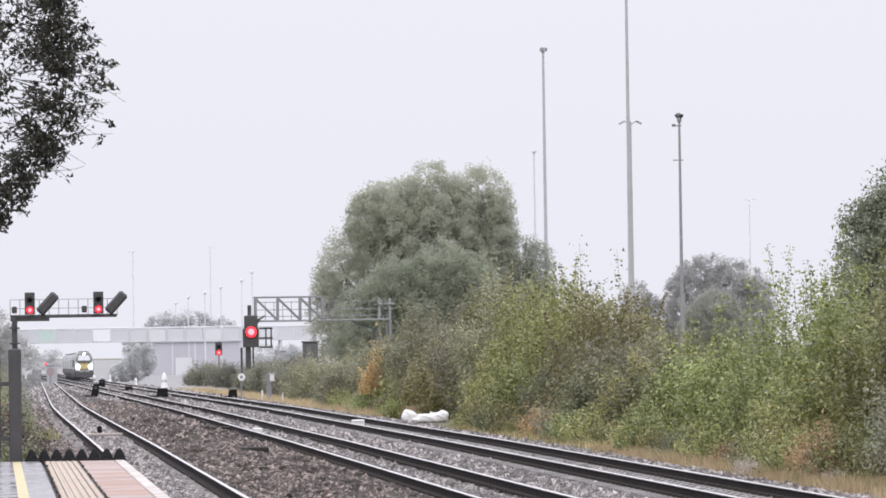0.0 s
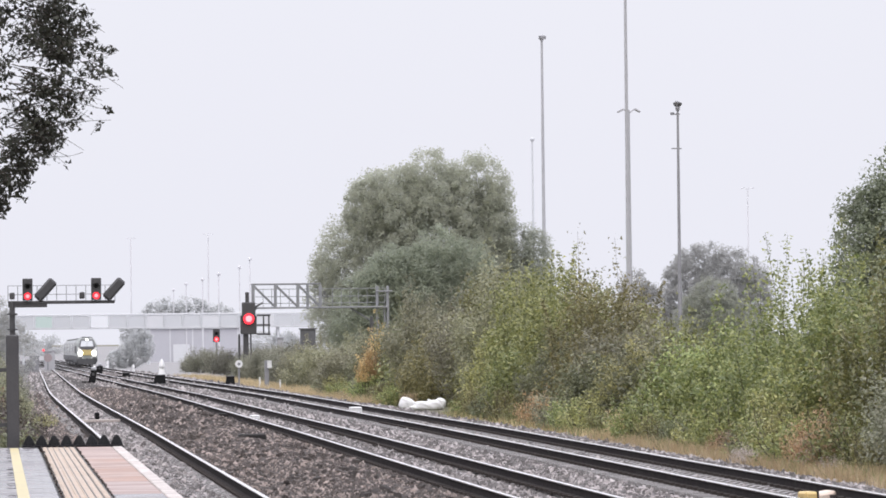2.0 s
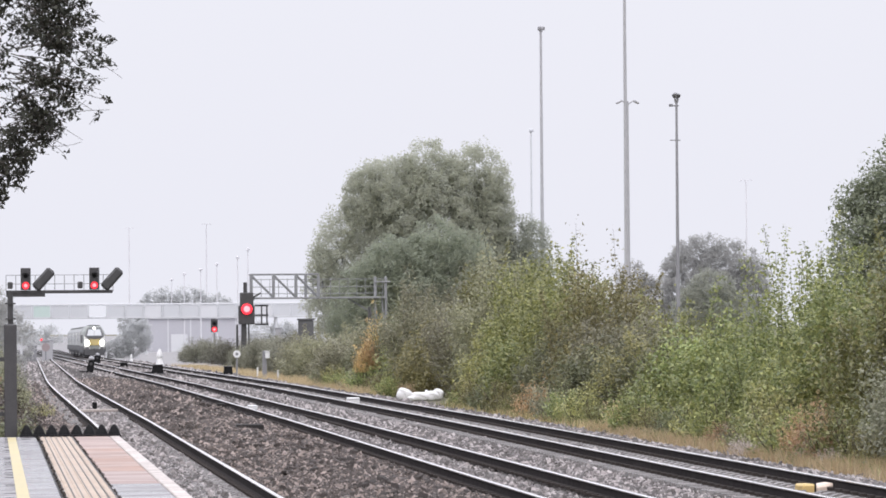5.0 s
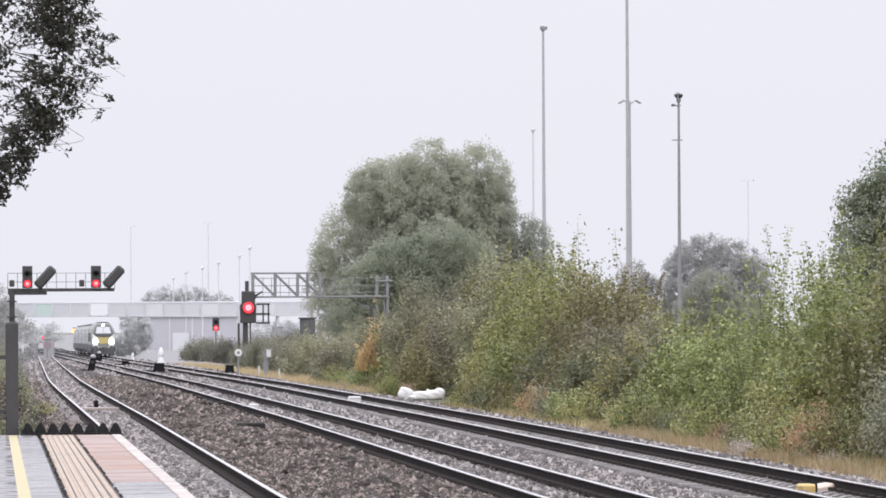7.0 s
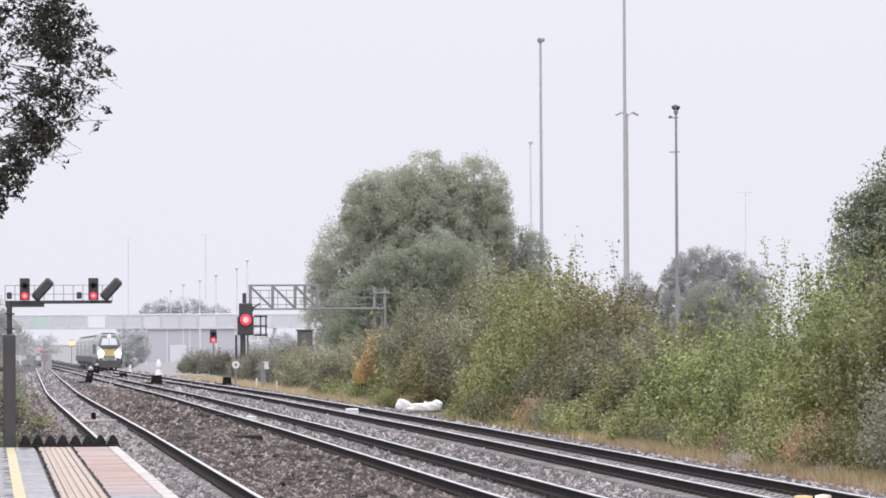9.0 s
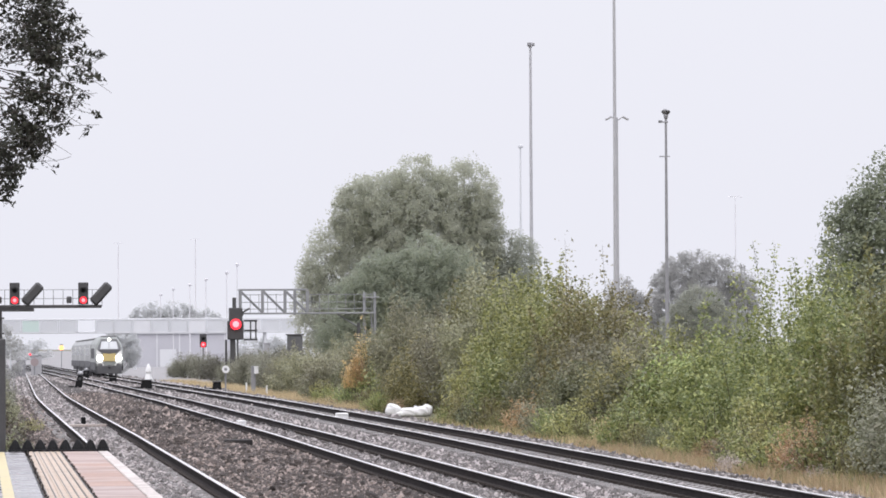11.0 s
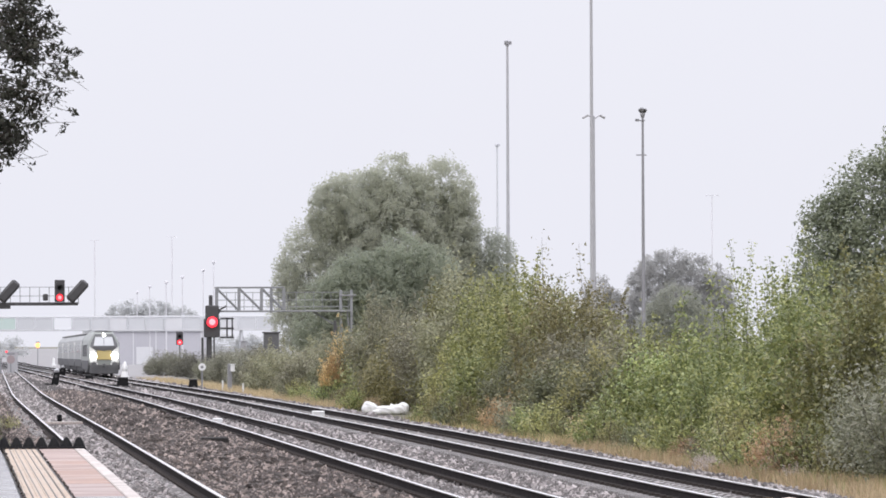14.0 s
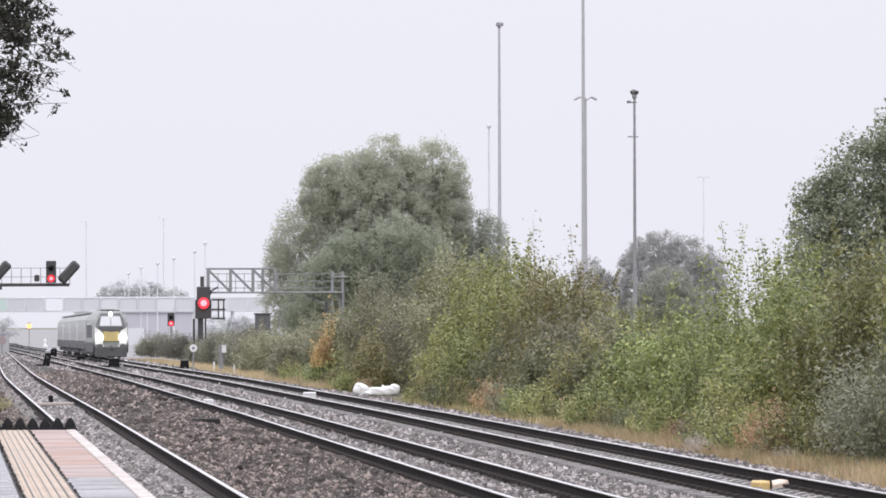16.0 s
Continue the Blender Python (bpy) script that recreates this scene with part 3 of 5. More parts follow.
def tree(name, label, at, crown, leaf, count, size, seed, trunk=0.3, ratio=0.6, limbs=26, z0=None, bark="greybark", inner=0.25, grow=1.0):
    """crown: ellipsoids (x, y, z, rx, ry, rz) round the foot; limbs reach into each, twig clumps fill their shells."""
    rng = np.random.default_rng(seed)
    base = float(gz(at[1])) - 0.62 if z0 is None else z0
    t = thing(name, label, "tree", Matrix.Translation((*at, base)) @ Matrix.Scale(grow, 4))
    wood = Build()
    vol = np.array([c[3] * c[5] for c in crown])
    fork = Vector((0, 0, max(0.8, min(c[2] - c[5] for c in crown) + 0.8)))
    wood.tube((0, 0, -0.3), fork, trunk * 1.25, trunk * 0.9, 9)
    pts, face = [], []
    for c, share in zip(crown, vol / vol.sum()):
        n = int(count * share)
        mid = Vector(c[:3])
        wood.tube(fork, mid, trunk * 0.6, trunk * 0.2, 6)
        clumps = max(110, int(n / 55))
        d = rng.normal(size=(clumps, 3))
        d /= np.linalg.norm(d, axis=1)[:, None]
        rad = rng.uniform(0.82, 0.99, clumps)
        few = int(clumps * inner)
        rad[:few] = rng.uniform(0.45, 0.8, few)
        ctr = np.array(c[:3]) + d * rad[:, None] * np.array(c[3:])
        for q in ctr[:limbs]:
            wood.tube(mid, q, trunk * 0.09, trunk * 0.02, 4, False)
        k = rng.integers(0, clumps, n)
        e = rng.normal(size=(n, 3))
        e /= np.linalg.norm(e, axis=1)[:, None]
        ball = min(0.11 * (c[3] + c[5]), 0.6 if at[1] < 700 else 1.6) * rng.uniform(0.5, 1.3, (clumps, 1))[k] * rng.uniform(0.2, 1.0, (n, 1)) ** 0.5
        pts.append(ctr[k] + e * ball * np.array([1, 1, 0.9]))
        face.append(0.55 * e + 0.65 * d[k])
    part("trunk", wood, M[bark], t)
    part("crown", quads("crown", leaves(rng, np.concatenate(pts), size, ratio, 0.6, np.concatenate(face)), LEAF[leaf], 3), None, t)
    return t


def grass(name, leaf, n, x0, x1, y0, y1, tall, label, seed, patch=0.0):
    rng = np.random.default_rng(seed)
    y = y0 + (y1 - y0) * rng.uniform(size=n) ** 1.4
    x = rng.uniform(x0, x1, n)
    if patch:
        keep = np.sin(y * 1.3) + np.sin(y * 0.37 + x * 2) + rng.normal(size=n) * 0.5 > patch
        x, y = x[keep], y[keep]
        n = len(x)
    c = np.stack([x, y, gz(y) - 0.41], 1)
    h = tall * rng.uniform(0.4, 1.2, n)
    lean = rng.normal(size=(n, 3)) * (0.35 * h)[:, None] * np.array([1, 1, 0])
    a = rng.uniform(0, 3.14, n)
    w = np.stack([np.cos(a), np.sin(a), np.zeros(n)], 1) * (0.004 + 0.004 * rng.uniform(size=n))[:, None]
    tip = c + lean + np.stack([0 * h, 0 * h, h], 1)
    v = np.stack([c - w * 1.5, c + w * 1.5, tip], 1)
    return tagged(new(name, quads(name, v, LEAF[leaf], 3)), label, "grass", kind="stuff")


# ---- lineside equipment ----
def mast(at, top, r, material, label, head="crown", z0=None):
    """Tapered high lighting mast with its head."""
    x, y = at
    base = float(gz(y)) - 0.9 if z0 is None else z0
    t = thing("lighting_mast", label, "light mast", Matrix.Translation((x, y, base)), "lighting masts")
    h = top - base
    col = Build().lathe([(r, 0), (r * 0.88, h * 0.25), (r * 0.855, h * 0.252), (r * 0.74, h * 0.5), (r * 0.715, h * 0.502), (r * 0.62, h * 0.75), (r * 0.6, h * 0.752), (r * 0.5, h)], 10)
    part("column", col, material, t)
    part("foot_flange", Build().lathe([(r * 1.8, 0), (r * 1.8, 0.06), (r * 1.1, 0.1), (r, 0.5)], 10), material, t)
    # beyond 500 m the heads take the column's mist-paled colour too
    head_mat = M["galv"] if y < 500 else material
    if head == "crown":
        part("head_ring", Build().lathe([(r * 0.55, h - 0.5), (0.2, h - 0.35), (0.26, h - 0.1), (0.22, h + 0.05), (0.08, h + 0.15)], 10), material, t)
        for k in range(3):
            a = 2.1 * k
            part("floodlight", Build().box(-0.14, 0.14, -0.1, 0.1, -0.2, 0.12, 0.03, Matrix.Translation((0.26 * math.cos(a), 0.26 * math.sin(a), h - 0.1))), head_mat, t)
    if head == "dome":
        part("head_collar", Build().lathe([(0.05, h - 0.75), (0.16, h - 0.62), (0.2, h - 0.4), (0.12, h - 0.2)], 12), M["galv"], t)
        for k in range(5):
            a = 1.26 * k + 0.4
            fm = Matrix.Translation((0.2 * math.cos(a), 0.2 * math.sin(a), h - 0.14 + 0.1 * (k % 2))) @ pose(0, 0, 0, 0, 35, math.degrees(a))
            part("floodlight", Build().box(-0.1, 0.12, -0.13, 0.13, -0.16, 0.16, 0.04, fm), M["galv"] if k % 2 else M["dark"], t)
        part("bracket", Build().box(-0.55, 0.18, -0.1, 0.1, h - 0.98, h - 0.88, 0.03), M["galv"], t)
        part("aerial", Build().box(-0.6, -0.3, -0.05, 0.05, h - 1.0, h - 0.8, 0.02), M["dark"], t)
        part("ring_bracket", Build().box(-0.55, 0.3, -0.05, 0.05, h - 3.75, h - 3.66, 0.02), material, t)
    if head in ("arms", "tee"):
        reach = 0.78 if head == "arms" else 1.3
        for s in (-1, 1):
            arm = Build().tube((0, 0, h - 0.25), (s * reach * 0.45, 0, h + 0.02), 0.05, 0.045, 6).tube((s * reach * 0.45, 0, h + 0.02), (s * reach * 0.75, 0, h - 0.02), 0.045, 0.04, 6)
            part("arm", arm, material, t)
            fm = Matrix.Translation((s * reach * 0.78, 0, h - 0.06)) @ pose(0, 0, 0, 0, s * 28)
            part("lantern", Build().box(-0.24, 0.24, -0.16, 0.16, -0.06, 0.09, 0.04, fm), material, t)
    return t


def rod(b, a, c, r=0.03):
    return b.tube(a, c, r, r, 6)


def signal_head(t, x, y, z, w, h, face=-1, red=True):
    """Dark two-lens head with a hood; the lower lens is lit red, widened with a bright core as glare."""
    body = part("signal_head", Build().box(x - w / 2, x + w / 2, y, y + 0.28, z, z + h, 0.03), M["dark"], t, "dark signal head showing red")
    for k, lit in ((0.2, red), (0.62, False)):
        zc = z + h * k
        m = Matrix.Translation((x, y - 0.005, zc)) @ pose(0, 0, 0, 90)
        part("lens", Build().lathe([(0.001, 0.03), (0.22 if lit else 0.12, 0.02), (0.22 if lit else 0.12, -0.02), (0.001, -0.02)], 16, m), M["red"] if lit else M["black"], body, "lit red lens" if lit else "unlit lens")
        if lit:
            part("lamp", Build().lathe([(0.001, 0.05), (0.1, 0.045), (0.12, 0.02), (0.001, 0.02)], 14, m), M["redcore"], body, "bright core of the red glare, set before the lens")
        hood = Build()
        for i in range(9):
            a0, a1 = math.pi * i / 9, math.pi * (i + 1) / 9
            p0, p1 = (0.21 * math.cos(a0), 0.21 * math.sin(a0)), (0.21 * math.cos(a1), 0.21 * math.sin(a1))
            hood.add([(x + p0[0], y, zc + p0[1]), (x + p1[0], y, zc + p1[1]), (x + p1[0], y - 0.26, zc + p1[1]), (x + p0[0], y - 0.26, zc + p0[1])], [(0, 1, 2, 3)])
        part("hood", hood, M["black"], body)
    return body


def cantilever_gantry():
    """Post beside the platform line with an arm over the track, two red signals and their feather boxes."""
    Y = 280.0
    z = 4.70
    t = thing("cantilever_signal_gantry", "dark steel cantilever gantry with two red signals", "signal gantry", Matrix.Translation((0, Y, 0)))
    g = float(gz(Y)) - 0.6
    post = Build().tube((1.25, 0, g), (1.25, 0, z + 0.1), 0.19, 0.17, 10)
    for k in (z - 0.75, z - 1.7):
        post.lathe([(0.32, k), (0.32, k + 0.09)], 10, Matrix.Translation((1.25, 0, 0)))
    part("post", post, M["dark"], t)
    beam = Build().box(1.0, 7.55, -0.1, 0.1, z - 0.1, z + 0.1, 0.02).box(1.0, 3.4, -0.08, 0.08, z - 0.3, z - 0.1, 0.02)
    part("arm", beam, M["dark"], t)
    part("walkway", Build().box(1.0, 7.6, 0.1, 0.9, z + 0.02, z + 0.07), M["galv"], t)
    rail = Build()
    for k in range(12):
        x = 1.0 + 0.6 * k
        rod(rail, (x, 0.9, z), (x, 0.9, z + 1.05), 0.022)
    for h in (0.5, 1.05):
        rod(rail, (1.0, 0.9, z + h), (7.6, 0.9, z + h), 0.022)
    part("handrail", rail, M["galv"], t)
    for x in (2.2, 6.42):
        signal_head(t, x, -0.3, z + 0.12, 0.62, 1.36)
        fm = Matrix.Translation((x + 1.1, -0.2, z + 0.78)) @ pose(0, 0, 0, 0, 42, 0)
        part("route_indicator", Build().box(-0.31, 0.31, -0.12, 0.12, -0.78, 0.78, 0.12, fm), M["dark"], t, "dark slanting route indicator box")
    for x in (1.25, 5.55):
        part("junction_box", Build().box(x - 0.16, x + 0.16, -0.2, 0.1, z + 0.2, z + 0.62, 0.05), M["dark"], t)
    return t


def truss_gantry():
    """Lattice bridge with walkway on the lineside and a hanging signal at its near end."""
    Y = 300.0
    zb, zt = 4.28, 5.97
    t = thing("lattice_signal_gantry", "bluish grey lattice gantry with walkway and a red signal", "signal gantry", Matrix.Translation((0, 360, -0.497)) @ Matrix.Scale(1.2, 4))
    g = float(gz(Y)) - 0.2
    for y in (0.0, 1.2):
        part("chord", Build().box(17.2, 21.8, y - 0.05, y + 0.05, zt - 0.11, zt, 0.02), M["bluegrey"], t)
        part("chord", Build().box(17.2, 26.2, y - 0.05, y + 0.05, zb, zb + 0.11, 0.02), M["bluegrey"], t)
        for k in range(4):
            x = 17.3 + 1.5 * k
            part("upright", Build().box(x - 0.06, x + 0.06, y - 0.05, y + 0.05, zb + 0.13, zt - 0.13), M["bluegrey"], t)
            if k < 3:
                part("diagonal", Build().tube((x, y, zt - 0.1), (x + 1.5, y, zb + 0.1), 0.05, 0.05, 5), M["bluegrey"], t)
    hand = Build()
    for k in range(16):
        x = 17.4 + 0.58 * k
        rod(hand, (x, 0.6, zb + 0.1), (x, 0.6, zb + 1.35), 0.02)
    for h in (0.35, 0.8, 1.3):
        rod(hand, (17.4, 0.6, zb + h), (26.1, 0.6, zb + h), 0.025)
    part("handrail", hand, M["bluegrey"], t)
    part("walkway", Build().box(17.2, 26.2, 0.1, 1.1, zb + 0.05, zb + 0.1), M["galv"], t)
    for x in (20.95, 25.6, 26.3):
        part("leg", Build().box(x - 0.09, x + 0.09, 0.5, 0.7, zb - 0.05 if x < 21 else g, zb + (1.45 if x > 21 else 1.6), 0.02), M["bluegrey"], t)
    part("brace", Build().tube((23.8, 0.6, zb), (25.4, 0.6, zb - 1.0), 0.06, 0.06, 6), M["bluegrey"], t)
    part("ladder_cage", Build().tube((26.0, 0.4, zb + 0.1), (26.5, 0.4, g), 0.05, 0.05, 6).tube((25.5, 0.4, zb + 1.1), (26.6, 0.4, zb + 1.1), 0.05, 0.05, 6), M["galv"], t)
    part("telephone_post", Build().box(25.05, 25.25, -0.2, 0.0, g, 3.7, 0.03), M["dark"], t)
    # hanging signal with back plate and ladder cage
    part("hanger", Build().box(16.75, 17.0, -0.2, 0.0, 4.6, 5.4, 0.02).tube((17.2, -0.1, zb), (17.9, -0.1, zb + 0.4), 0.07, 0.07, 6).tube((17.5, 0, zb + 0.1), (17.1, -0.1, 3.6), 0.05, 0.05, 6), M["dark"], t)
    head = part("signal_head", Build().box(16.5, 17.4, -0.5, -0.15, 3.5, 4.72, 0.05).box(16.4, 17.48, -0.35, -0.1, 2.6, 3.85, 0.05), M["dark"], t, "large dark signal head showing red")
    # lens widened to a red ring that stands for the glare
    part("lens", Build().lathe([(0.001, 0.05), (0.36, 0.03), (0.36, -0.02), (0.001, -0.02)], 18, Matrix.Translation((16.95, -0.52, 3.62)) @ pose(0, 0, 0, 90)), M["red"], head, "lit red lens")
    part("lamp", Build().lathe([(0.001, 0.07), (0.18, 0.06), (0.22, 0.03), (0.001, 0.03)], 16, Matrix.Translation((16.95, -0.52, 3.62)) @ pose(0, 0, 0, 90)), M["redcore"], head, "bright core of the red glare, set before the lens")
    cage = Build()
    for x in (17.95, 18.3):
        cage.box(x - 0.05, x + 0.05, -0.2, -0.1, 2.6, 3.9)
    for z in (2.6, 3.2, 3.85):
        cage.box(17.5, 18.4, -0.2, -0.1, z - 0.06, z + 0.06)
    part("cage", cage, M["dark"], t)
    part("post", Build().box(16.6, 16.95, -0.1, 0.2, g, 2.6, 0.03).box(16.25, 16.4, -0.1, 0.1, g, 2.6).box(17.05, 17.15, 0, 0.1, g, 2.6), M["dark"], t)
    return t


def footbridge():
    """Long girder bridge over all tracks, its paints paled for mist."""
    Y = 760.0
    t = thing("girder_bridge", "long girder bridge across the line, its grey paled for mist", "bridge", Matrix.Translation((0, Y, 0)))
    zb, zt = 3.95, 6.45
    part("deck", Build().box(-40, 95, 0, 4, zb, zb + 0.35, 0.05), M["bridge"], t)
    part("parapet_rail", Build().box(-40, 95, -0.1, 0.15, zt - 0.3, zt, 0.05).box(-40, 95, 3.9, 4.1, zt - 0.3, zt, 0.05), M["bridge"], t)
    # teal greyed and lightened for mist like the rest of the bridge
    teal = mat("hazed_teal_panel", (0.50, 0.60, 0.57), (0.47, 0.57, 0.54), 0.6, 0.5, 4)
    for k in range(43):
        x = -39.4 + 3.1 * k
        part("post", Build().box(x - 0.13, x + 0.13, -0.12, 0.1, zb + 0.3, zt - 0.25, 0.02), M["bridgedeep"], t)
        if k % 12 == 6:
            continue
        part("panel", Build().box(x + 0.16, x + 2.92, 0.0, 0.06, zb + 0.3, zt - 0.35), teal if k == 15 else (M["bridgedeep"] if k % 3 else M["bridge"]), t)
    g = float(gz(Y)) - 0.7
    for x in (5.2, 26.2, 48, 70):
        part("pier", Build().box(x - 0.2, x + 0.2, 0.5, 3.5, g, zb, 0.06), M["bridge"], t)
    return t


def ground_signal(at, label, w=0.55, h=0.75, hat=True):
    """Black lineside unit on splayed feet; with a hat it is a leaning lamp case under a small pale hood."""
    x, y = at
    t = thing("ground_signal", label, "ground signal", Matrix.Translation((x, y, float(gz(y)) - 0.25)), "ground equipment")
    lean = 0.16 * h if hat else 0.0
    body = Build().loft([[(-w * 0.55, -0.22, 0), (w * 0.5, -0.22, 0), (w * 0.5, 0.22, 0), (-w * 0.55, 0.22, 0)],
                         [(-w * 0.42 + lean * 0.6, -0.2, h * 0.6), (w * 0.46 + lean * 0.6, -0.2, h * 0.6), (w * 0.46 + lean * 0.6, 0.2, h * 0.6), (-w * 0.42 + lean * 0.6, 0.2, h * 0.6)],
                         [(-w * 0.36 + lean, -0.18, h), (w * 0.42 + lean, -0.18, h), (w * 0.42 + lean, 0.18, h), (-w * 0.36 + lean, 0.18, h)]])
    part("case", body, M["black"], t)
    part("plinth", Build().box(-w * 0.9, w * 0.7, -0.3, 0.3, -0.2, 0.1, 0.03), M["dark"], t)
    part("foot", Build().box(-w * 1.35, -w * 0.5, -0.1, 0.1, -0.1, 0.2, 0.04), M["black"], t)
    if hat:
        part("lamp_unit", Build().lathe([(0.14, h), (0.19, h + 0.05), (0.19, h + 0.16), (0.1, h + 0.24), (0.03, h + 0.26)], 10, Matrix.Translation((lean, 0, 0))), M["palesteel"], t, "pale rounded hood")
        part("lens", Build().lathe([(0.001, 0.02), (0.1, 0.02), (0.1, -0.02), (0.001, -0.02)], 12, Matrix.Translation((lean * 0.7, -0.2, h * 0.72)) @ pose(0, 0, 0, 90)), M["dark"], t)
    else:
        part("cover", Build().box(-w * 0.48, w * 0.5, -0.24, 0.24, h, h + 0.06, 0.02), M["dark"], t)
    return t


def white_cone(at, h, label, z=-0.3):
    """White hooded marker: flared skirt, waist, rounded shoulders and a blunt tip, on a black block."""
    x, y = at
    t = thing("marker_cone", label, "marker", Matrix.Translation((x, y, float(gz(y)) + z)), "white markers")
    part("cone_body", Build().lathe([(h * 0.19, 0), (h * 0.25, h * 0.05), (h * 0.20, h * 0.2), (h * 0.13, h * 0.46), (h * 0.17, h * 0.58), (h * 0.15, h * 0.72), (h * 0.09, h * 0.9), (h * 0.03, h)], 11), M["bag"], t)
    part("skirt_fold", Build().loft([[(0, -h * 0.2, 0), (h * 0.3, -h * 0.1, 0), (h * 0.3, h * 0.1, 0), (0, h * 0.15, 0)], [(0, -h * 0.14, h * 0.34), (h * 0.14, -h * 0.05, h * 0.34), (h * 0.14, h * 0.05, h * 0.34), (0, h * 0.1, h * 0.34)]]), M["bag"], t)
    return t


def stop_board(at, label):
    """Round grey board on a post with a flat plate above and a tiny red lamp on a bracket beside it."""
    x, y = at
    t = thing("stop_board", label, "sign", Matrix.Translation((x, y, 0)))
    part("post", Build().tube((0, 0.1, float(gz(y)) - 0.6), (0, 0.1, 0.9), 0.08, 0.07, 8), M["galv"], t)
    part("disc", Build().lathe([(0.001, 0.03), (0.47, 0.03), (0.47, -0.03), (0.001, -0.03)], 20, Matrix.Translation((0, 0, 0.24)) @ pose(0, 0, 0, 90)), mat("reddish_grey_board", (0.33, 0.27, 0.275), (0.28, 0.23, 0.235), 0.5), t, "reddish grey disc")
    part("top_plate", Build().box(-0.5, 0.45, -0.03, 0.05, 0.78, 1.02, 0.02), M["galv"], t)
    part("bracket", Build().box(-0.6, 0.0, 0.02, 0.1, 0.98, 1.06, 0.01), M["galv"], t)
    part("lamp", Build().lathe([(0.001, 0.05), (0.12, 0.04), (0.12, -0.02), (0.001, -0.02)], 12, Matrix.Translation((-0.5, -0.05, 1.12)) @ pose(0, 0, 0, 90)), M["red"], t, "tiny lit red lamp")
    return t


def distant_shed(at, x1, depth, z1, label):
    """Long low freight shed: framed cladding bays, a shallow roof and a fascia."""
    x, y = at
    t = thing("freight_shed", label, "shed", Matrix.Translation((x, y, 0)))
    g = float(gz(y)) - 0.9
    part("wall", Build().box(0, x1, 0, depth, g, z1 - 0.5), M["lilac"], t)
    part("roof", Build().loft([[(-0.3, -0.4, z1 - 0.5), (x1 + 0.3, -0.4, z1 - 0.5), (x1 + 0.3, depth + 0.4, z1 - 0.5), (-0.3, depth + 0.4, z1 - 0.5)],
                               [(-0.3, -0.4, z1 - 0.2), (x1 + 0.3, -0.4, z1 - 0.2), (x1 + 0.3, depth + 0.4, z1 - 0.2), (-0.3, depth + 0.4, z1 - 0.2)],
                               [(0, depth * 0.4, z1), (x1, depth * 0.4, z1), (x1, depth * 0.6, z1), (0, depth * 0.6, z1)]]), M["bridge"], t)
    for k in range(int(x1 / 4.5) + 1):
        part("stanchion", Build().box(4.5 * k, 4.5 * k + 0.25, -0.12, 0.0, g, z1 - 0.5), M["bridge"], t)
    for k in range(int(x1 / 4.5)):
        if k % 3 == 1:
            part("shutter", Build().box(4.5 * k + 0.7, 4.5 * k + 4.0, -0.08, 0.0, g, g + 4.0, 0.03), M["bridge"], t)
    return t


def disc_sign(at, label):
    x, y = at
    t = thing("disc_sign", label, "sign", Matrix.Translation((x, y, float(gz(y)) - 0.4)))
    part("post", Build().tube((0, 0, 0), (0, 0, 1.6), 0.05, 0.05, 6), M["galv"], t)
    m = Matrix.Translation((0, -0.06, 1.55)) @ pose(0, 0, 0, 90)
    d = part("disc", Build().lathe([(0.001, 0.02), (0.22, 0.02), (0.22, -0.02), (0.001, -0.02)], 18, m), M["bag"], t, "white disc")
    part("spot", Build().lathe([(0.001, 0.03), (0.09, 0.03), (0.09, 0.0), (0.001, 0.0)], 12, m), M["galv"], d)
    return t


def stake(at, h, w, material, label):
    x, y = at
    t = thing("marker_post", label, "post", Matrix.Translation((x, y, float(gz(y)) - 0.42)), "marker posts")
    part("stake", Build().box(-w / 2, w / 2, -w / 2, w / 2, 0, h, 0.015), material, t)
    return t


def sack(at):
    """White plastic sacks lying in a row, creased and slumped, one end folded up."""
    x, y = at
    t = thing("plastic_sacks", "heap of white plastic sacks lying beside the rail", "sack", Matrix.Translation((x, y, float(gz(y)) - 0.40)) @ pose(0, 0, 0, 0, 0, -6))
    rng = np.random.default_rng(8)
    for cx, cz, w, dp, h, tilt in ((-0.62, 0.0, 0.30, 0.24, 0.50, 24), (-0.30, 0.0, 0.26, 0.3, 0.24, -6), (0.05, 0.0, 0.42, 0.32, 0.36, 3), (0.42, 0.0, 0.36, 0.3, 0.40, -4), (0.68, 0.04, 0.21, 0.24, 0.44, 12), (0.30, 0.30, 0.14, 0.1, 0.10, 30)):
        bm = bmesh.new()
        bmesh.ops.create_icosphere(bm, subdivisions=3, radius=1.0)
        f = rng.uniform(2.0, 4.2, (4, 3))
        ph = rng.uniform(0, 6.28, 4)
        b = Build()
        vs = []
        for v in bm.verts:
            q = v.co
            # boxy pillow with folds
            k = (abs(q.x) ** 3.2 + abs(q.y) ** 3.2 + abs(q.z) ** 3.2) ** (-1 / 3.2)
            crease = sum(abs(math.sin(f[i][0] * q.x + f[i][1] * q.y + f[i][2] * q.z + ph[i])) for i in range(4)) / 4 - 0.6
            r = k * (1 + 0.22 * crease)
            p = pose(0, 0, 0, 0, tilt, 0) @ Vector((q.x * r * w, q.y * r * dp, q.z * r * h * 0.5))
            vs.append((cx + p.x, p.y, max(0.0, cz + h * 0.48 + p.z)))
        bm.verts.index_update()
        b.add(vs, [[v.index for v in fc.verts] for fc in bm.faces])
        bm.free()
        part("sack", b, M["bag"], t)
    return t


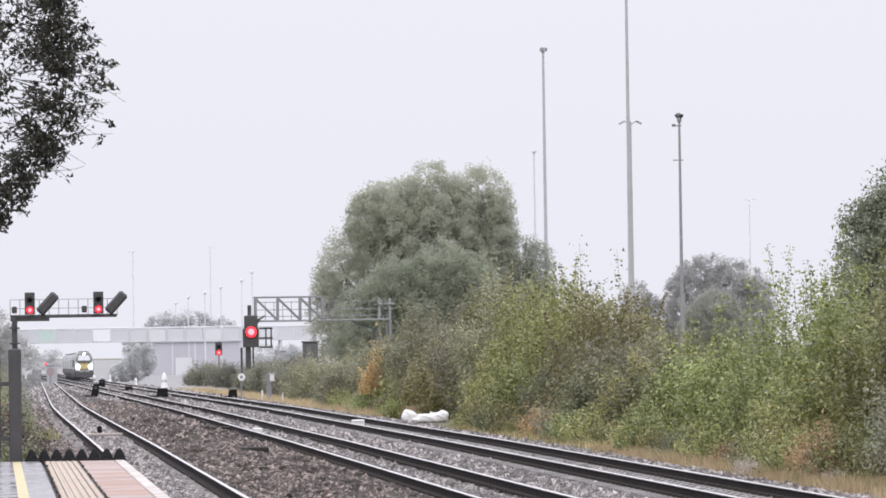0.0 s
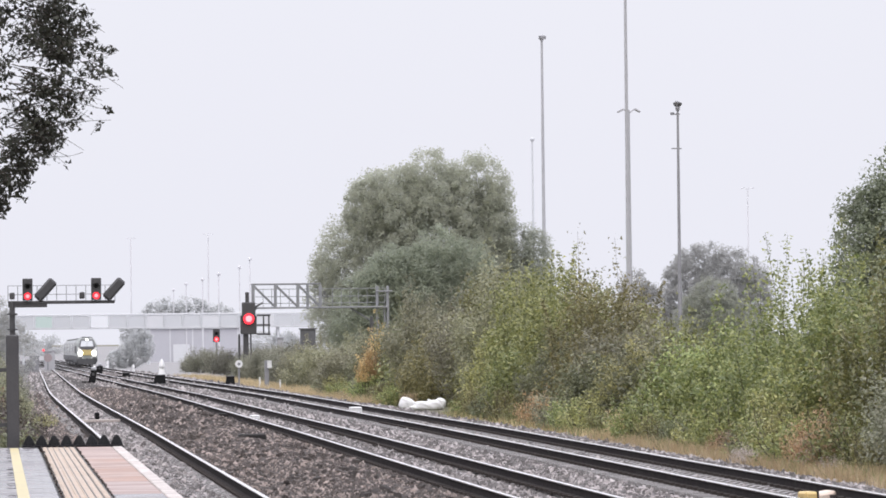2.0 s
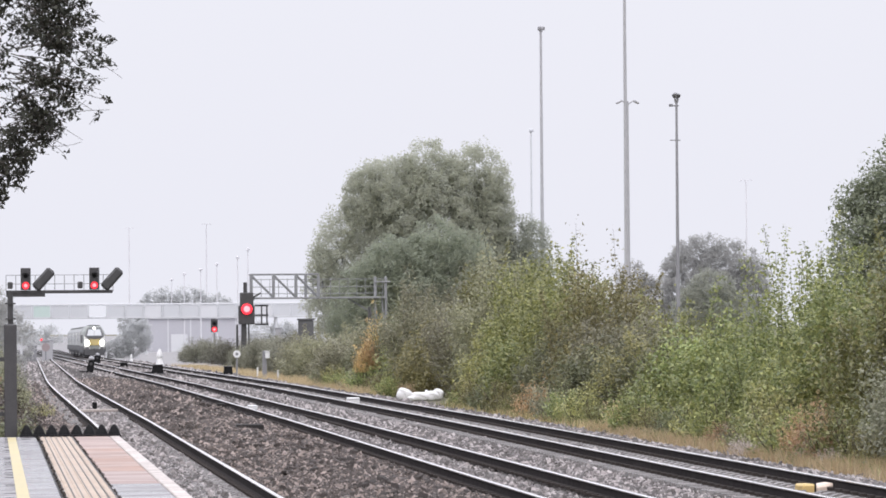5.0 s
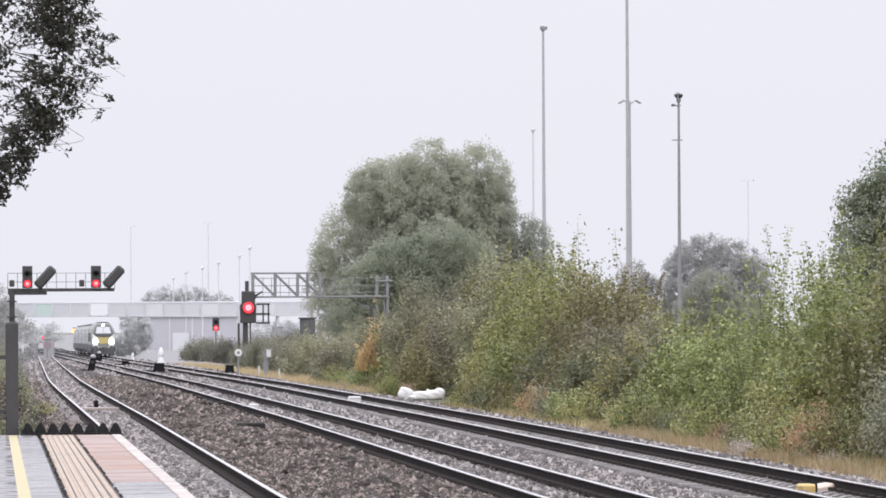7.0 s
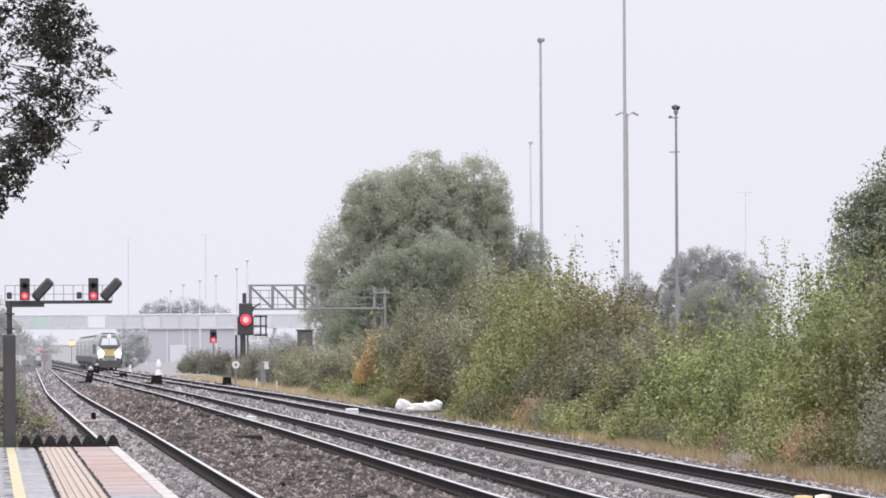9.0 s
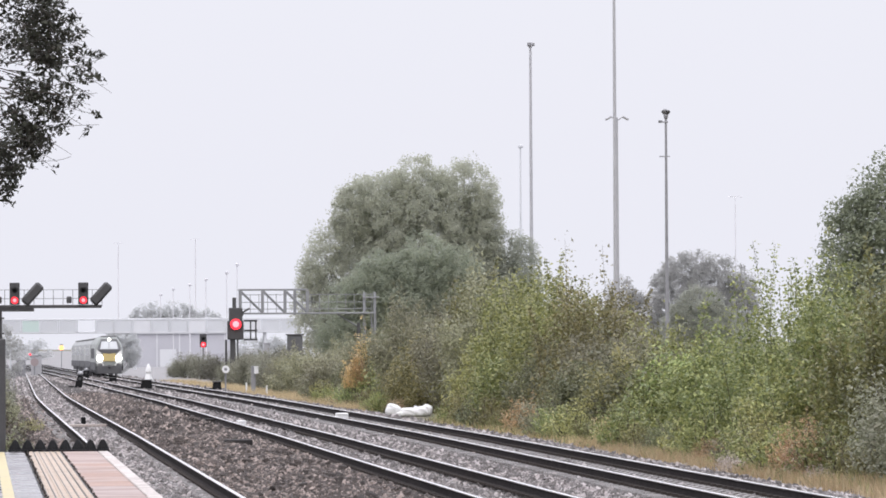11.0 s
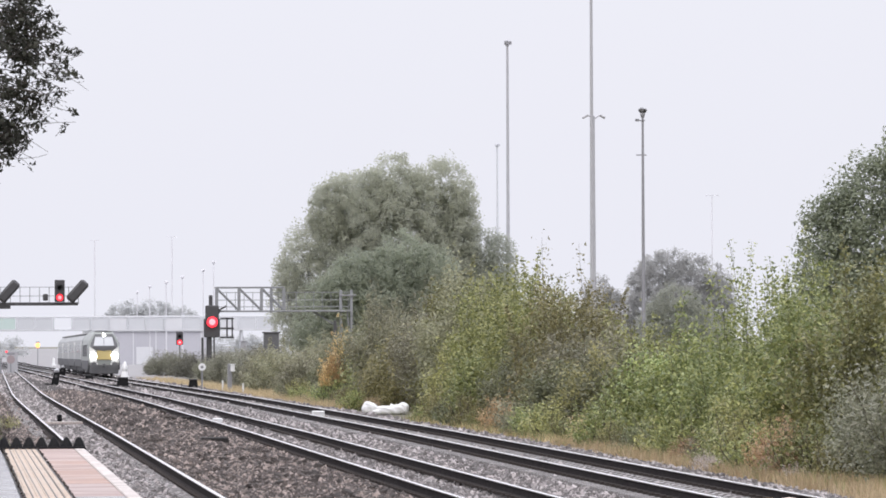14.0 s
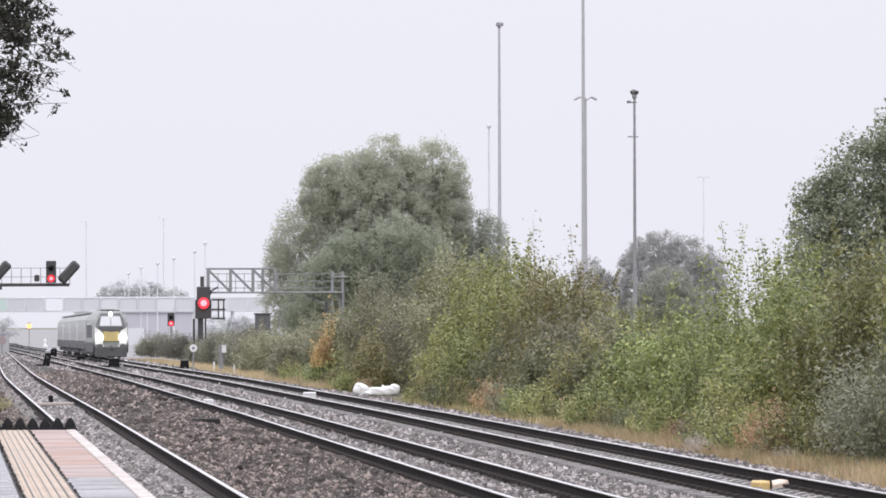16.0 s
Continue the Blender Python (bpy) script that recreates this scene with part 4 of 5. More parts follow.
def post_lamp(at, z):
    x, y = at
    t = thing("telephone_box", "small white lineside telephone case on a post", "telephone", Matrix.Translation((x, y, z)))
    part("case", Build().box(-0.13, 0.13, -0.1, 0.1, 0.0, 0.42, 0.04), M["bag"], t)
    part("hood_plate", Build().box(-0.16, 0.16, -0.14, 0.12, 0.42, 0.46, 0.01), M["bag"], t)
    part("bracket_arm", Build().box(-0.1, 0.0, 0.05, 0.35, 0.1, 0.16), M["galv"], t)
    return t


def track_box(at, w, d, h, material, label, z=-0.17):
    x, y = at
    t = thing("trackside_box", label, "box", Matrix.Translation((x, y, float(gz(y)) + z)) @ pose(0, 0, 0, 0, 0, 7))
    part("lid", Build().box(-w / 2, w / 2, -d / 2, d / 2, h * 0.55, h, 0.03), material, t)
    part("base", Build().box(-w / 2 + 0.005, w / 2 - 0.005, -d / 2 + 0.005, d / 2 - 0.005, 0, h * 0.56, 0.005), material, t)
    return t


# ---- train ----
def body_ring(y, half, z0, z1, tuck, shrink=1.0):
    """Cross-section of a rail vehicle with a curved roof."""
    pts = [(-half * 0.94, z0), (-half, z0 + 0.35), (-half, z0 + (z1 - z0) * 0.62), (-half * 0.93, z0 + (z1 - z0) * 0.80), (-half * 0.72, z0 + (z1 - z0) * 0.93), (-half * 0.36, z1 - 0.03)]
    pts = pts + [(-x, z) for x, z in reversed(pts)]
    return [(x * shrink, y, z) for x, z in pts]


def bogie(parent, y, wheels):
    b = part("bogie", Build().box(-1.1, 1.1, y - 1.9, y + 1.9, 0.45, 0.8, 0.05).box(-1.15, -1.0, y - 1.7, y + 1.7, 0.35, 0.95, 0.03).box(1.0, 1.15, y - 1.7, y + 1.7, 0.35, 0.95, 0.03), M["under"], parent)
    for d in wheels:
        m = Matrix.Translation((0, y + d, 0.5)) @ pose(0, 0, 0, 0, 90)
        part("wheelset", Build().lathe([(0.5, -0.80), (0.5, -0.68), (0.09, -0.66), (0.09, 0.66), (0.5, 0.68), (0.5, 0.80)], 18, m), M["under"], b)
    return b


def loco_ring(y, half, z0, z1):
    """Section of the locomotive: upright sides, shoulders leaning in, narrow flat roof."""
    h = z1 - z0
    pts = [(-half * 0.95, z0), (-half, z0 + 0.2), (-half, z0 + h * 0.56), (-half * 0.90, z0 + h * 0.76), (-half * 0.70, z0 + h * 0.92), (-half * 0.55, z1)]
    return [(x, y, z) for x, z in pts + [(-x, z) for x, z in reversed(pts)]]


def locomotive():
    """Modern diesel with raked cab, yellow front panel and lit lamps; its nose is at y = 0, its body behind."""
    t = thing("diesel_locomotive", "grey diesel locomotive with yellow front panel and lit headlamps", "locomotive")
    rings = [loco_ring(0.02, 1.22, 1.0, 2.05), loco_ring(0.12, 1.29, 1.0, 2.35), loco_ring(1.15, 1.34, 0.95, 3.66), loco_ring(1.6, 1.345, 0.95, 3.80), loco_ring(19.2, 1.345, 0.95, 3.80), loco_ring(20.3, 1.3, 1.0, 3.4)]
    part("body", Build().loft(rings), M["locobody"], t)
    part("cab_roof", Build().box(-0.72, 0.72, 1.5, 3.0, 3.79, 3.86, 0.03), M["under"], t, "dark cab roof")
    for k in range(5):
        part("roof_grille", Build().box(-0.5, 0.5, 4.2 + 2.8 * k, 6.4 + 2.8 * k, 3.87, 3.93, 0.02), M["under"], t)
    for s in (-1, 1):
        for k in range(6):
            part("side_grille", Build().box(min(s * 1.335, s * 1.358), max(s * 1.335, s * 1.358), 4.0 + 2.2 * k, 5.6 + 2.2 * k, 1.7, 2.7, 0.01), M["under"], t, "dark side grille")
    part("roof_pod", Build().box(-0.6, 0.6, 2.2, 18.5, 3.78, 3.88, 0.03), M["locoroof"], t)
    # raked front above the nose
    def on_face(x, z, out=0.03):
        k = (z - 2.35) / (3.66 - 2.35)
        return (x, 0.12 + 1.03 * k - out, z)
    mask = Build().add([on_face(-1.16, 2.46, 0.02), on_face(1.16, 2.46, 0.02), on_face(1.12, 2.8, 0.02), on_face(0.74, 3.6, 0.02), on_face(-0.74, 3.6, 0.02), on_face(-1.12, 2.8, 0.02),
                        on_face(-1.16, 2.46, -0.1), on_face(1.16, 2.46, -0.1), on_face(1.12, 2.8, -0.1), on_face(0.74, 3.6, -0.1), on_face(-0.74, 3.6, -0.1), on_face(-1.12, 2.8, -0.1)],
                       [(0, 1, 2, 3, 4, 5), (0, 6, 7, 1), (1, 7, 8, 2), (2, 8, 9, 3), (3, 9, 10, 4), (4, 10, 11, 5), (5, 11, 6, 0)])
    part("cab_front", mask, M["under"], t, "dark cab front round the windscreen")
    ws = Build().add([on_face(-0.86, 2.62), on_face(0.86, 2.62), on_face(0.72, 3.36), on_face(-0.72, 3.36), on_face(-0.86, 2.62, -0.05), on_face(0.86, 2.62, -0.05), on_face(0.72, 3.36, -0.05), on_face(-0.72, 3.36, -0.05)],
                     [(0, 1, 2, 3), (0, 4, 5, 1), (1, 5, 6, 2), (2, 6, 7, 3), (3, 7, 4, 0)])
    w = part("windscreen", ws, M["glass"], t, "windscreen with its grey reflection put in as colour")
    part("pillar", Build().tube(on_face(0, 2.6, 0.05), on_face(0, 3.38, 0.05), 0.018, 0.025, 5), M["under"], w)
    part("front_panel", Build().box(-0.62, 0.62, -0.05, 0.06, 1.42, 2.2, 0.03), M["locoyellow"], t, "yellow warning panel")
    part("chevron", Build().add([(-0.98, -0.06, 2.38), (0, -0.07, 2.16), (0.98, -0.06, 2.38), (0.98, -0.06, 2.56), (-0.98, -0.06, 2.56), (-0.98, 0.1, 2.38), (0, 0.1, 2.16), (0.98, 0.1, 2.38), (0.98, 0.16, 2.56), (-0.98, 0.16, 2.56)],
                                [(0, 1, 2, 3, 4), (0, 5, 6, 1), (1, 6, 7, 2), (2, 7, 8, 3), (4, 3, 8, 9), (0, 4, 9, 5)]), M["under"], t, "dark band under the windscreen")
    for s in (-1, 1):
        wing = Build().add([(s * 1.22, -0.05, 1.2), (s * 0.62, -0.06, 1.2), (s * 0.62, -0.06, 1.97), (s * 0.80, -0.06, 2.26), (s * 1.24, -0.05, 2.54),
                            (s * 1.22, 0.14, 1.2), (s * 0.62, 0.06, 1.2), (s * 0.62, 0.06, 1.97), (s * 0.80, 0.06, 2.26), (s * 1.24, 0.2, 2.54)],
                           [(0, 1, 2, 3, 4), (0, 5, 6, 1), (1, 6, 7, 2), (2, 7, 8, 3), (3, 8, 9, 4), (4, 9, 5, 0)])
        part("front_wing", wing, M["locowing"], t, "pale silver nose corner")
        lm = Matrix.Translation((s * 0.9, -0.09, 1.73)) @ pose(0, 0, 0, 90)
        part("headlamp", Build().lathe([(0.01, 0.05), (0.21, 0.06), (0.28, 0.03), (0.28, -0.02), (0.01, -0.03)], 18, lm), M["headlamp"], t, "lit white headlamp")
        part("tail_lamp", Build().lathe([(0.01, 0.03), (0.09, 0.02), (0.09, -0.02), (0.01, -0.02)], 10, Matrix.Translation((s * 0.62, -0.08, 1.08)) @ pose(0, 0, 0, 90)), M["locowing"], t)
        part("buffer", Build().lathe([(0.1, -0.15), (0.1, 0.4), (0.24, 0.42), (0.24, 0.5)], 12, Matrix.Translation((s * 0.87, -0.1, 1.0)) @ pose(0, 0, 0, 90)), M["under"], t)
        part("side_window", Build().box(min(s * 1.33, s * 1.36), max(s * 1.33, s * 1.36), 1.75, 2.6, 2.2, 2.9, 0.01), M["glass"], t)
    part("top_lamp", Build().lathe([(0.01, 0.05), (0.12, 0.05), (0.13, -0.02), (0.01, -0.03)], 14, Matrix.Translation((0, 0.96, 3.54)) @ pose(0, 0, 0, 90)), M["headlamp"], t, "small lit lamp above the windscreen")
    for s in (-1, 1):
        part("lower_panel", Build().box(min(s * 1.28, s * 1.36), max(s * 1.28, s * 1.36), 0.6, 19.8, 0.55, 1.35, 0.02), M["under"], t, "dark lower body panel")
    part("valance", Build().box(-1.22, 1.22, -0.02, 0.5, 0.22, 1.02, 0.06), M["under"], t)
    part("coupling", Build().box(-0.12, 0.12, -0.45, 0.1, 0.85, 1.1, 0.03), M["under"], t)
    part("fuel_tank", Build().box(-1.2, 1.2, 7.5, 13, 0.3, 0.95, 0.06), M["under"], t)
    bogie(t, 3.6, (-1.35, 1.35)), bogie(t, 16.7, (-1.35, 1.35))
    return t


def coach():
    t = thing("passenger_coach", "grey passenger coach with a dark window band", "railway coach", group="coaches")
    part("body", Build().loft([body_ring(0.0, 1.30, 0.95, 3.62, 0), body_ring(0.25, 1.355, 0.9, 3.74, 0), body_ring(22.6, 1.355, 0.9, 3.74, 0), body_ring(22.85, 1.30, 0.95, 3.62, 0)]), M["coach"], t)
    part("roof", Build().box(-0.9, 0.9, 0.4, 22.4, 3.66, 3.80, 0.05), M["locoroof"], t)
    for s in (-1, 1):
        for k in range(9):
            y = 2.2 + 2.15 * k
            part("window", Build().box(min(s * 1.33, s * 1.365), max(s * 1.33, s * 1.365), y, y + 1.5, 2.0, 2.75, 0.01), M["glass"], t)
        for y in (0.7, 21.0):
            part("door", Build().box(min(s * 1.33, s * 1.362), max(s * 1.33, s * 1.362), y, y + 0.9, 1.05, 3.0, 0.01), M["locowing"], t)
    part("underframe", Build().box(-1.15, 1.15, 6, 17, 0.35, 0.92, 0.06), M["under"], t)
    for s in (-1, 1):
        part("lower_panel", Build().box(min(s * 1.3, s * 1.366), max(s * 1.3, s * 1.366), 0.4, 22.4, 0.75, 1.45, 0.02), M["under"], t, "dark lower body panel")
    bogie(t, 3.3, (-1.3, 1.3)), bogie(t, 19.6, (-1.3, 1.3))
    return t


# ---- the place ----
platform()
platform_dirt()
trespass_cones()
end_fence()

# the thicket beside the far track: shrubs front and back
GREEN = "dense olive-green shrub in the lineside thicket"
ROW = [(18.2, 82.5, "bramble", "grey", 1.12), (18.0, 86, "bramble", "grey", 0.85), (18.6, 83, "tall", "green", 0.9), (18.4, 90, "tall", "green", 0.95), (20.4, 92, "tall", "green", 1.05), (18.1, 97, "low", "olive", 1.1), (18.6, 97, "tall", "bright", 0.95),
       (20.6, 99, "tall", "shade", 1.0), (17.9, 99, "low", "green", 1.1), (18.6, 104, "wispy", "bright", 1.0), (20.5, 107, "wispy", "green", 1.0), (18.0, 106, "low", "bright", 1.15),
       (18.6, 111, "mid", "bright", 0.95), (18.1, 112, "low", "bright", 1.25), (18.7, 118, "low", "bright", 1.3), (20.4, 116, "mid", "green", 0.85), (18.2, 119, "low", "bright", 1.2),
       (18.9, 125, "low", "shade", 1.35), (18.0, 126, "mid", "olive", 0.8), (18.6, 132, "mid", "dusk", 1.0), (17.8, 131, "low", "shade", 1.2), (18.5, 138, "tall", "olive", 1.0), (20.4, 136, "mid", "green", 1.05),
       (17.9, 141, "mid", "shade", 0.85), (18.5, 145, "tall", "green", 1.05), (20.5, 146, "tall", "olive", 1.0), (17.6, 149, "low", "bright", 1.3), (18.3, 152, "tall", "green", 1.1), (17.9, 157, "mid", "olive", 0.95),
       (18.3, 160, "tall", "dusk", 1.15), (20.3, 158, "tall", "green", 1.15), (18.9, 165, "low", "shade", 1.3), (18.9, 168, "tall", "green", 1.15), (20.3, 170, "tall", "green", 1.1), (19.2, 175, "mid", "shade", 0.9),
       (18.8, 178, "tall", "dusk", 1.0), (18.2, 184, "low", "olive", 1.4), (18.0, 188, "tall", "dusk", 1.0), (20.0, 184, "tall", "dusk", 1.0), (18.5, 194, "low", "green", 1.4), (18.0, 199, "tall", "shade", 0.9), (20.2, 200, "mid", "dusk", 1.25),
       (17.5, 206, "mid", "shade", 0.85), (18.2, 210, "mid", "dusk", 1.0), (20.3, 214, "tall", "dusk", 0.9), (17.4, 220, "low", "dusk", 1.3), (18.3, 224, "mid", "dusk", 0.95), (20.6, 230, "mid", "dusk", 1.1),
       (18.4, 236, "low", "dusk", 1.3), (19.7, 240, "mid", "dusk", 0.9), (18.1, 252, "low", "dusk", 1.4), (20.5, 256, "mid", "dusk", 0.8), (18.7, 268, "low", "dusk", 1.4), (21.5, 272, "mid", "dusk", 0.8),
       (18.6, 284, "low", "mid", 1.2), (20.0, 292, "low", "mid", 1.5), (19.9, 306, "low", "mid", 1.2), (20.8, 320, "low", "mid", 1.3), (20.3, 338, "low", "mid", 1.25), (20.6, 348, "low", "mid", 1.15), (19.4, 352, "low", "mid", 0.95), (22.4, 352, "low", "mid", 1.3),
       (21.4, 370, "low", "mid", 1.2), (22.2, 384, "low", "mid", 1.2), (23.9, 392, "low", "mid", 1.3), (21.4, 408, "low", "mid", 1.2), (21.3, 432, "low", "mid", 1.3), (21.0, 455, "low", "mid", 1.3), (20.9, 478, "low", "mid", 0.95)]
spin = np.random.default_rng(21)
for bx, by, kind, leaf, sc in ROW:
    bush(kind, leaf, (bx, by), GREEN if leaf != "grey" else "grey-green bramble shrub beside the line", float(spin.uniform(0, 360)), sc)
for bx, by, sc in ((16.9, 199.0, 1.08), (16.55, 198.4, 0.86), (16.2, 198.0, 0.66), (17.2, 200.0, 0.95), (16.75, 198.2, 0.74)):
    bush("sapling", "orange", (bx, by), "orange autumn sapling at the edge of the thicket", float(spin.uniform(0, 360)), sc)
bush("low", "dusk", (16.9, 194.5), "low dull olive shrub below the orange saplings", 40, 0.5)
for bx, by, sc in ((16.4, 88.8, 0.72), (16.5, 89.8, 0.85), (16.25, 87.8, 0.42)):
    bush("fern", "rust", (bx, by), "rust-brown dying bracken beside the line", float(spin.uniform(0, 360)), sc, "bracken")
for bx, by, sc in ((15.7, 93.5, 0.42), (15.95, 95.2, 0.5), (16.2, 88.4, 0.55), (16.3, 87.2, 0.45)):
    bush("small", "weed", (bx, by), "pale seeding weed at the ballast edge", float(spin.uniform(0, 360)), sc, "weeds")
grass("dry_grass", "straw", 26000, 15.5, 17.3, 72, 118, 0.34, "strip of dry yellow grass beside the ballast", 31, -0.7)
grass("dry_grass", "rust", 7000, 15.6, 17.3, 72, 150, 0.3, "rusty withered grass beside the ballast", 33, 0.1)
grass("dry_grass", "straw", 9000, 15.75, 17.0, 112, 160, 0.3, "patchy dry grass at the foot of the thicket", 34, 0.3)
grass("dry_grass", "straw", 32000, 15.3, 18.2, 190, 390, 0.45, "strip of pale dry grass beyond the thicket", 35, -0.6)
foot = np.random.default_rng(77)
TONES = ("olive", "bright", "straw", "green", "olive", "bright", "dusk", "rust", "green", "olive", "shade")
fy, fk = 86.0, 0
while fy < 232:
    tone = TONES[fk % len(TONES)]
    if 160 < fy < 181:  # bare round the sacks
        fy = 181.5
    bush("small", tone, (float(foot.uniform(16.35, 16.75)) + (0.25 if fy < 125 else 0.0), fy), {"straw": "yellowing weeds at the foot of the thicket", "rust": "rust-brown weeds at the foot of the thicket"}.get(tone, "low green shrub at the foot of the thicket"), float(foot.uniform(0, 360)), float(foot.uniform(0.75, 1.45)) * (0.8 if tone in ("straw", "rust") else 1.0), "weeds")
    fy += float(foot.uniform(1.8, 4.2)) * fy / 110
    fk += 1
grass("green_grass", "bright", 12000, 15.6, 17.8, 72, 160, 0.42, "green grass at the foot of the thicket", 32, 0.2)

# added sheet that lightens the far ground in place of mist
strip("yard", M["yard"], [-80, 1.0, 16.2, 30, 160], [380, 420, 500, 600, 700, 800, 900, 1000, 1300, 1800, 2600], lambda x: -0.36 if x > 16 else -0.5, "pale sheet laid over the far ground, standing for mist")
# the most distant trees carry the mist in the palest leaf colour
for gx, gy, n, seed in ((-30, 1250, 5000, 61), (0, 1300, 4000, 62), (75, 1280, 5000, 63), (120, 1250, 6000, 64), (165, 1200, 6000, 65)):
    tree("tree", "distant trees coloured palest for the mist", (gx, gy), [(0, 0, 3.5, 12, 4, 3.6), (12, 0, 3.0, 10, 4, 3.2), (-12, 0, 3.0, 10, 4, 3.0)], "farthest", n * 3, 0.45, seed, 0.3, bark="palebark")

# trees; the far crowns hold the mist in their leaf colour
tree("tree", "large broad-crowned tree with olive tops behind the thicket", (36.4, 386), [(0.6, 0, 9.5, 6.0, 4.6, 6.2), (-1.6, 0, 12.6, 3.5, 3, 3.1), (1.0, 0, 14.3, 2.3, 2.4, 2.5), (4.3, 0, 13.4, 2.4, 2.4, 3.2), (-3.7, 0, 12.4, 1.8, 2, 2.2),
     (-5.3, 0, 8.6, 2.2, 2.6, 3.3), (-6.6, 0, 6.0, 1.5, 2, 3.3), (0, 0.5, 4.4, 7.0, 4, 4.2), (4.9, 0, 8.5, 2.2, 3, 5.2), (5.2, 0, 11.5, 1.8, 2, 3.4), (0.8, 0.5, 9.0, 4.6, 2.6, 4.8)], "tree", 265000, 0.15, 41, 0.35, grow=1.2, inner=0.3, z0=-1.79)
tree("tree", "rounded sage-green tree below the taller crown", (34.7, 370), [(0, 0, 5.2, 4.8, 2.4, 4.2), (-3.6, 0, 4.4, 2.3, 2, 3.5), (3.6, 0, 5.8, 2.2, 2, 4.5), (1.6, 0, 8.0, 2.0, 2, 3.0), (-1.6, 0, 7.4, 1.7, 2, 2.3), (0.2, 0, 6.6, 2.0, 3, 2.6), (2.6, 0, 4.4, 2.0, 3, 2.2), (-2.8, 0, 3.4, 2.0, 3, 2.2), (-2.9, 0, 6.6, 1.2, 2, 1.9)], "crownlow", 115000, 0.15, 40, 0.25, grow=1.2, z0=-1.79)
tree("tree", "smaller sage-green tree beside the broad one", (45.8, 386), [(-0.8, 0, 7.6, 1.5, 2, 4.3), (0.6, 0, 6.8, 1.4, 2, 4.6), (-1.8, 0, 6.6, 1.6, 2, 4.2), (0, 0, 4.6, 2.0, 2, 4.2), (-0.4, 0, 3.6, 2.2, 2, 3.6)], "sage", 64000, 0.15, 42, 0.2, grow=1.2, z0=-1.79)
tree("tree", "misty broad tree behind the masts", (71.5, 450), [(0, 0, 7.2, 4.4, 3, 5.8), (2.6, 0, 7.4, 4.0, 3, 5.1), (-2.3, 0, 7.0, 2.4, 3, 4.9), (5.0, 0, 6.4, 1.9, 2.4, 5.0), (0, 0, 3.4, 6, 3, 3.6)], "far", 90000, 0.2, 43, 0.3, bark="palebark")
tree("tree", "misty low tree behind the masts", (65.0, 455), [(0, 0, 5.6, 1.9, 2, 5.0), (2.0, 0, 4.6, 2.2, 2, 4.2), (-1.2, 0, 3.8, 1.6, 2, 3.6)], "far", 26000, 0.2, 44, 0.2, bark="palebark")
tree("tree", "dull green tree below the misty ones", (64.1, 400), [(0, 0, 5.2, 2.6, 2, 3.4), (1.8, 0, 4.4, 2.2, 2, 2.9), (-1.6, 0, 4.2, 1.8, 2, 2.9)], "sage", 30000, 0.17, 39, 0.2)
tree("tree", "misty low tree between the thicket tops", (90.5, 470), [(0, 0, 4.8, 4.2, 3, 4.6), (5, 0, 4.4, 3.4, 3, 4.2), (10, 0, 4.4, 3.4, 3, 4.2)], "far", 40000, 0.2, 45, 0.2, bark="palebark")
tree("tree", "dark green tree rising behind the thicket", (31.5, 150), [(0, 0, 5.8, 2.6, 2.4, 3.8), (-1.8, 0, 5.0, 1.6, 2, 3.1), (1.4, 0, 8.0, 1.9, 2, 2.9), (3.4, 0, 9.2, 2.2, 2, 3.2), (2.8, 0, 4.8, 2.8, 2.4, 3.8)], "oak", 90000, 0.14, 46, 0.2)
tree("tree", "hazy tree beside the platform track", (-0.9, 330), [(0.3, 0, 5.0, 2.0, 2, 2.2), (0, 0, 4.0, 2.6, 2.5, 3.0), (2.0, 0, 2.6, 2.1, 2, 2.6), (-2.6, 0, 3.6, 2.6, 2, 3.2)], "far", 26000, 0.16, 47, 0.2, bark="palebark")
tree("tree", "distant trees rising beyond the bridge, paled for mist", (41, 1100), [(0, 0, 9, 5, 4, 6.0), (7, 0, 9.2, 5.5, 4, 5.7), (14, 0, 8, 5, 4, 5.2), (-6, 0, 6.5, 4, 4, 4.6), (5, 0, 5, 12, 4, 5)], "farthest", 50000, 0.4, 48, 0.4, bark="palebark")
tree("tree", "slender tree beside the far tracks, paled for mist", (18.9, 600), [(0, 0, 2.6, 1.5, 1, 2.5), (1.4, 0, 3.2, 1.2, 1, 2.2), (-1.4, 0, 1.9, 1.3, 1, 1.9), (-2.8, 0, 1.4, 1.2, 1, 1.3)], "farthest", 26000, 0.14, 49, 0.1, bark="palebark")


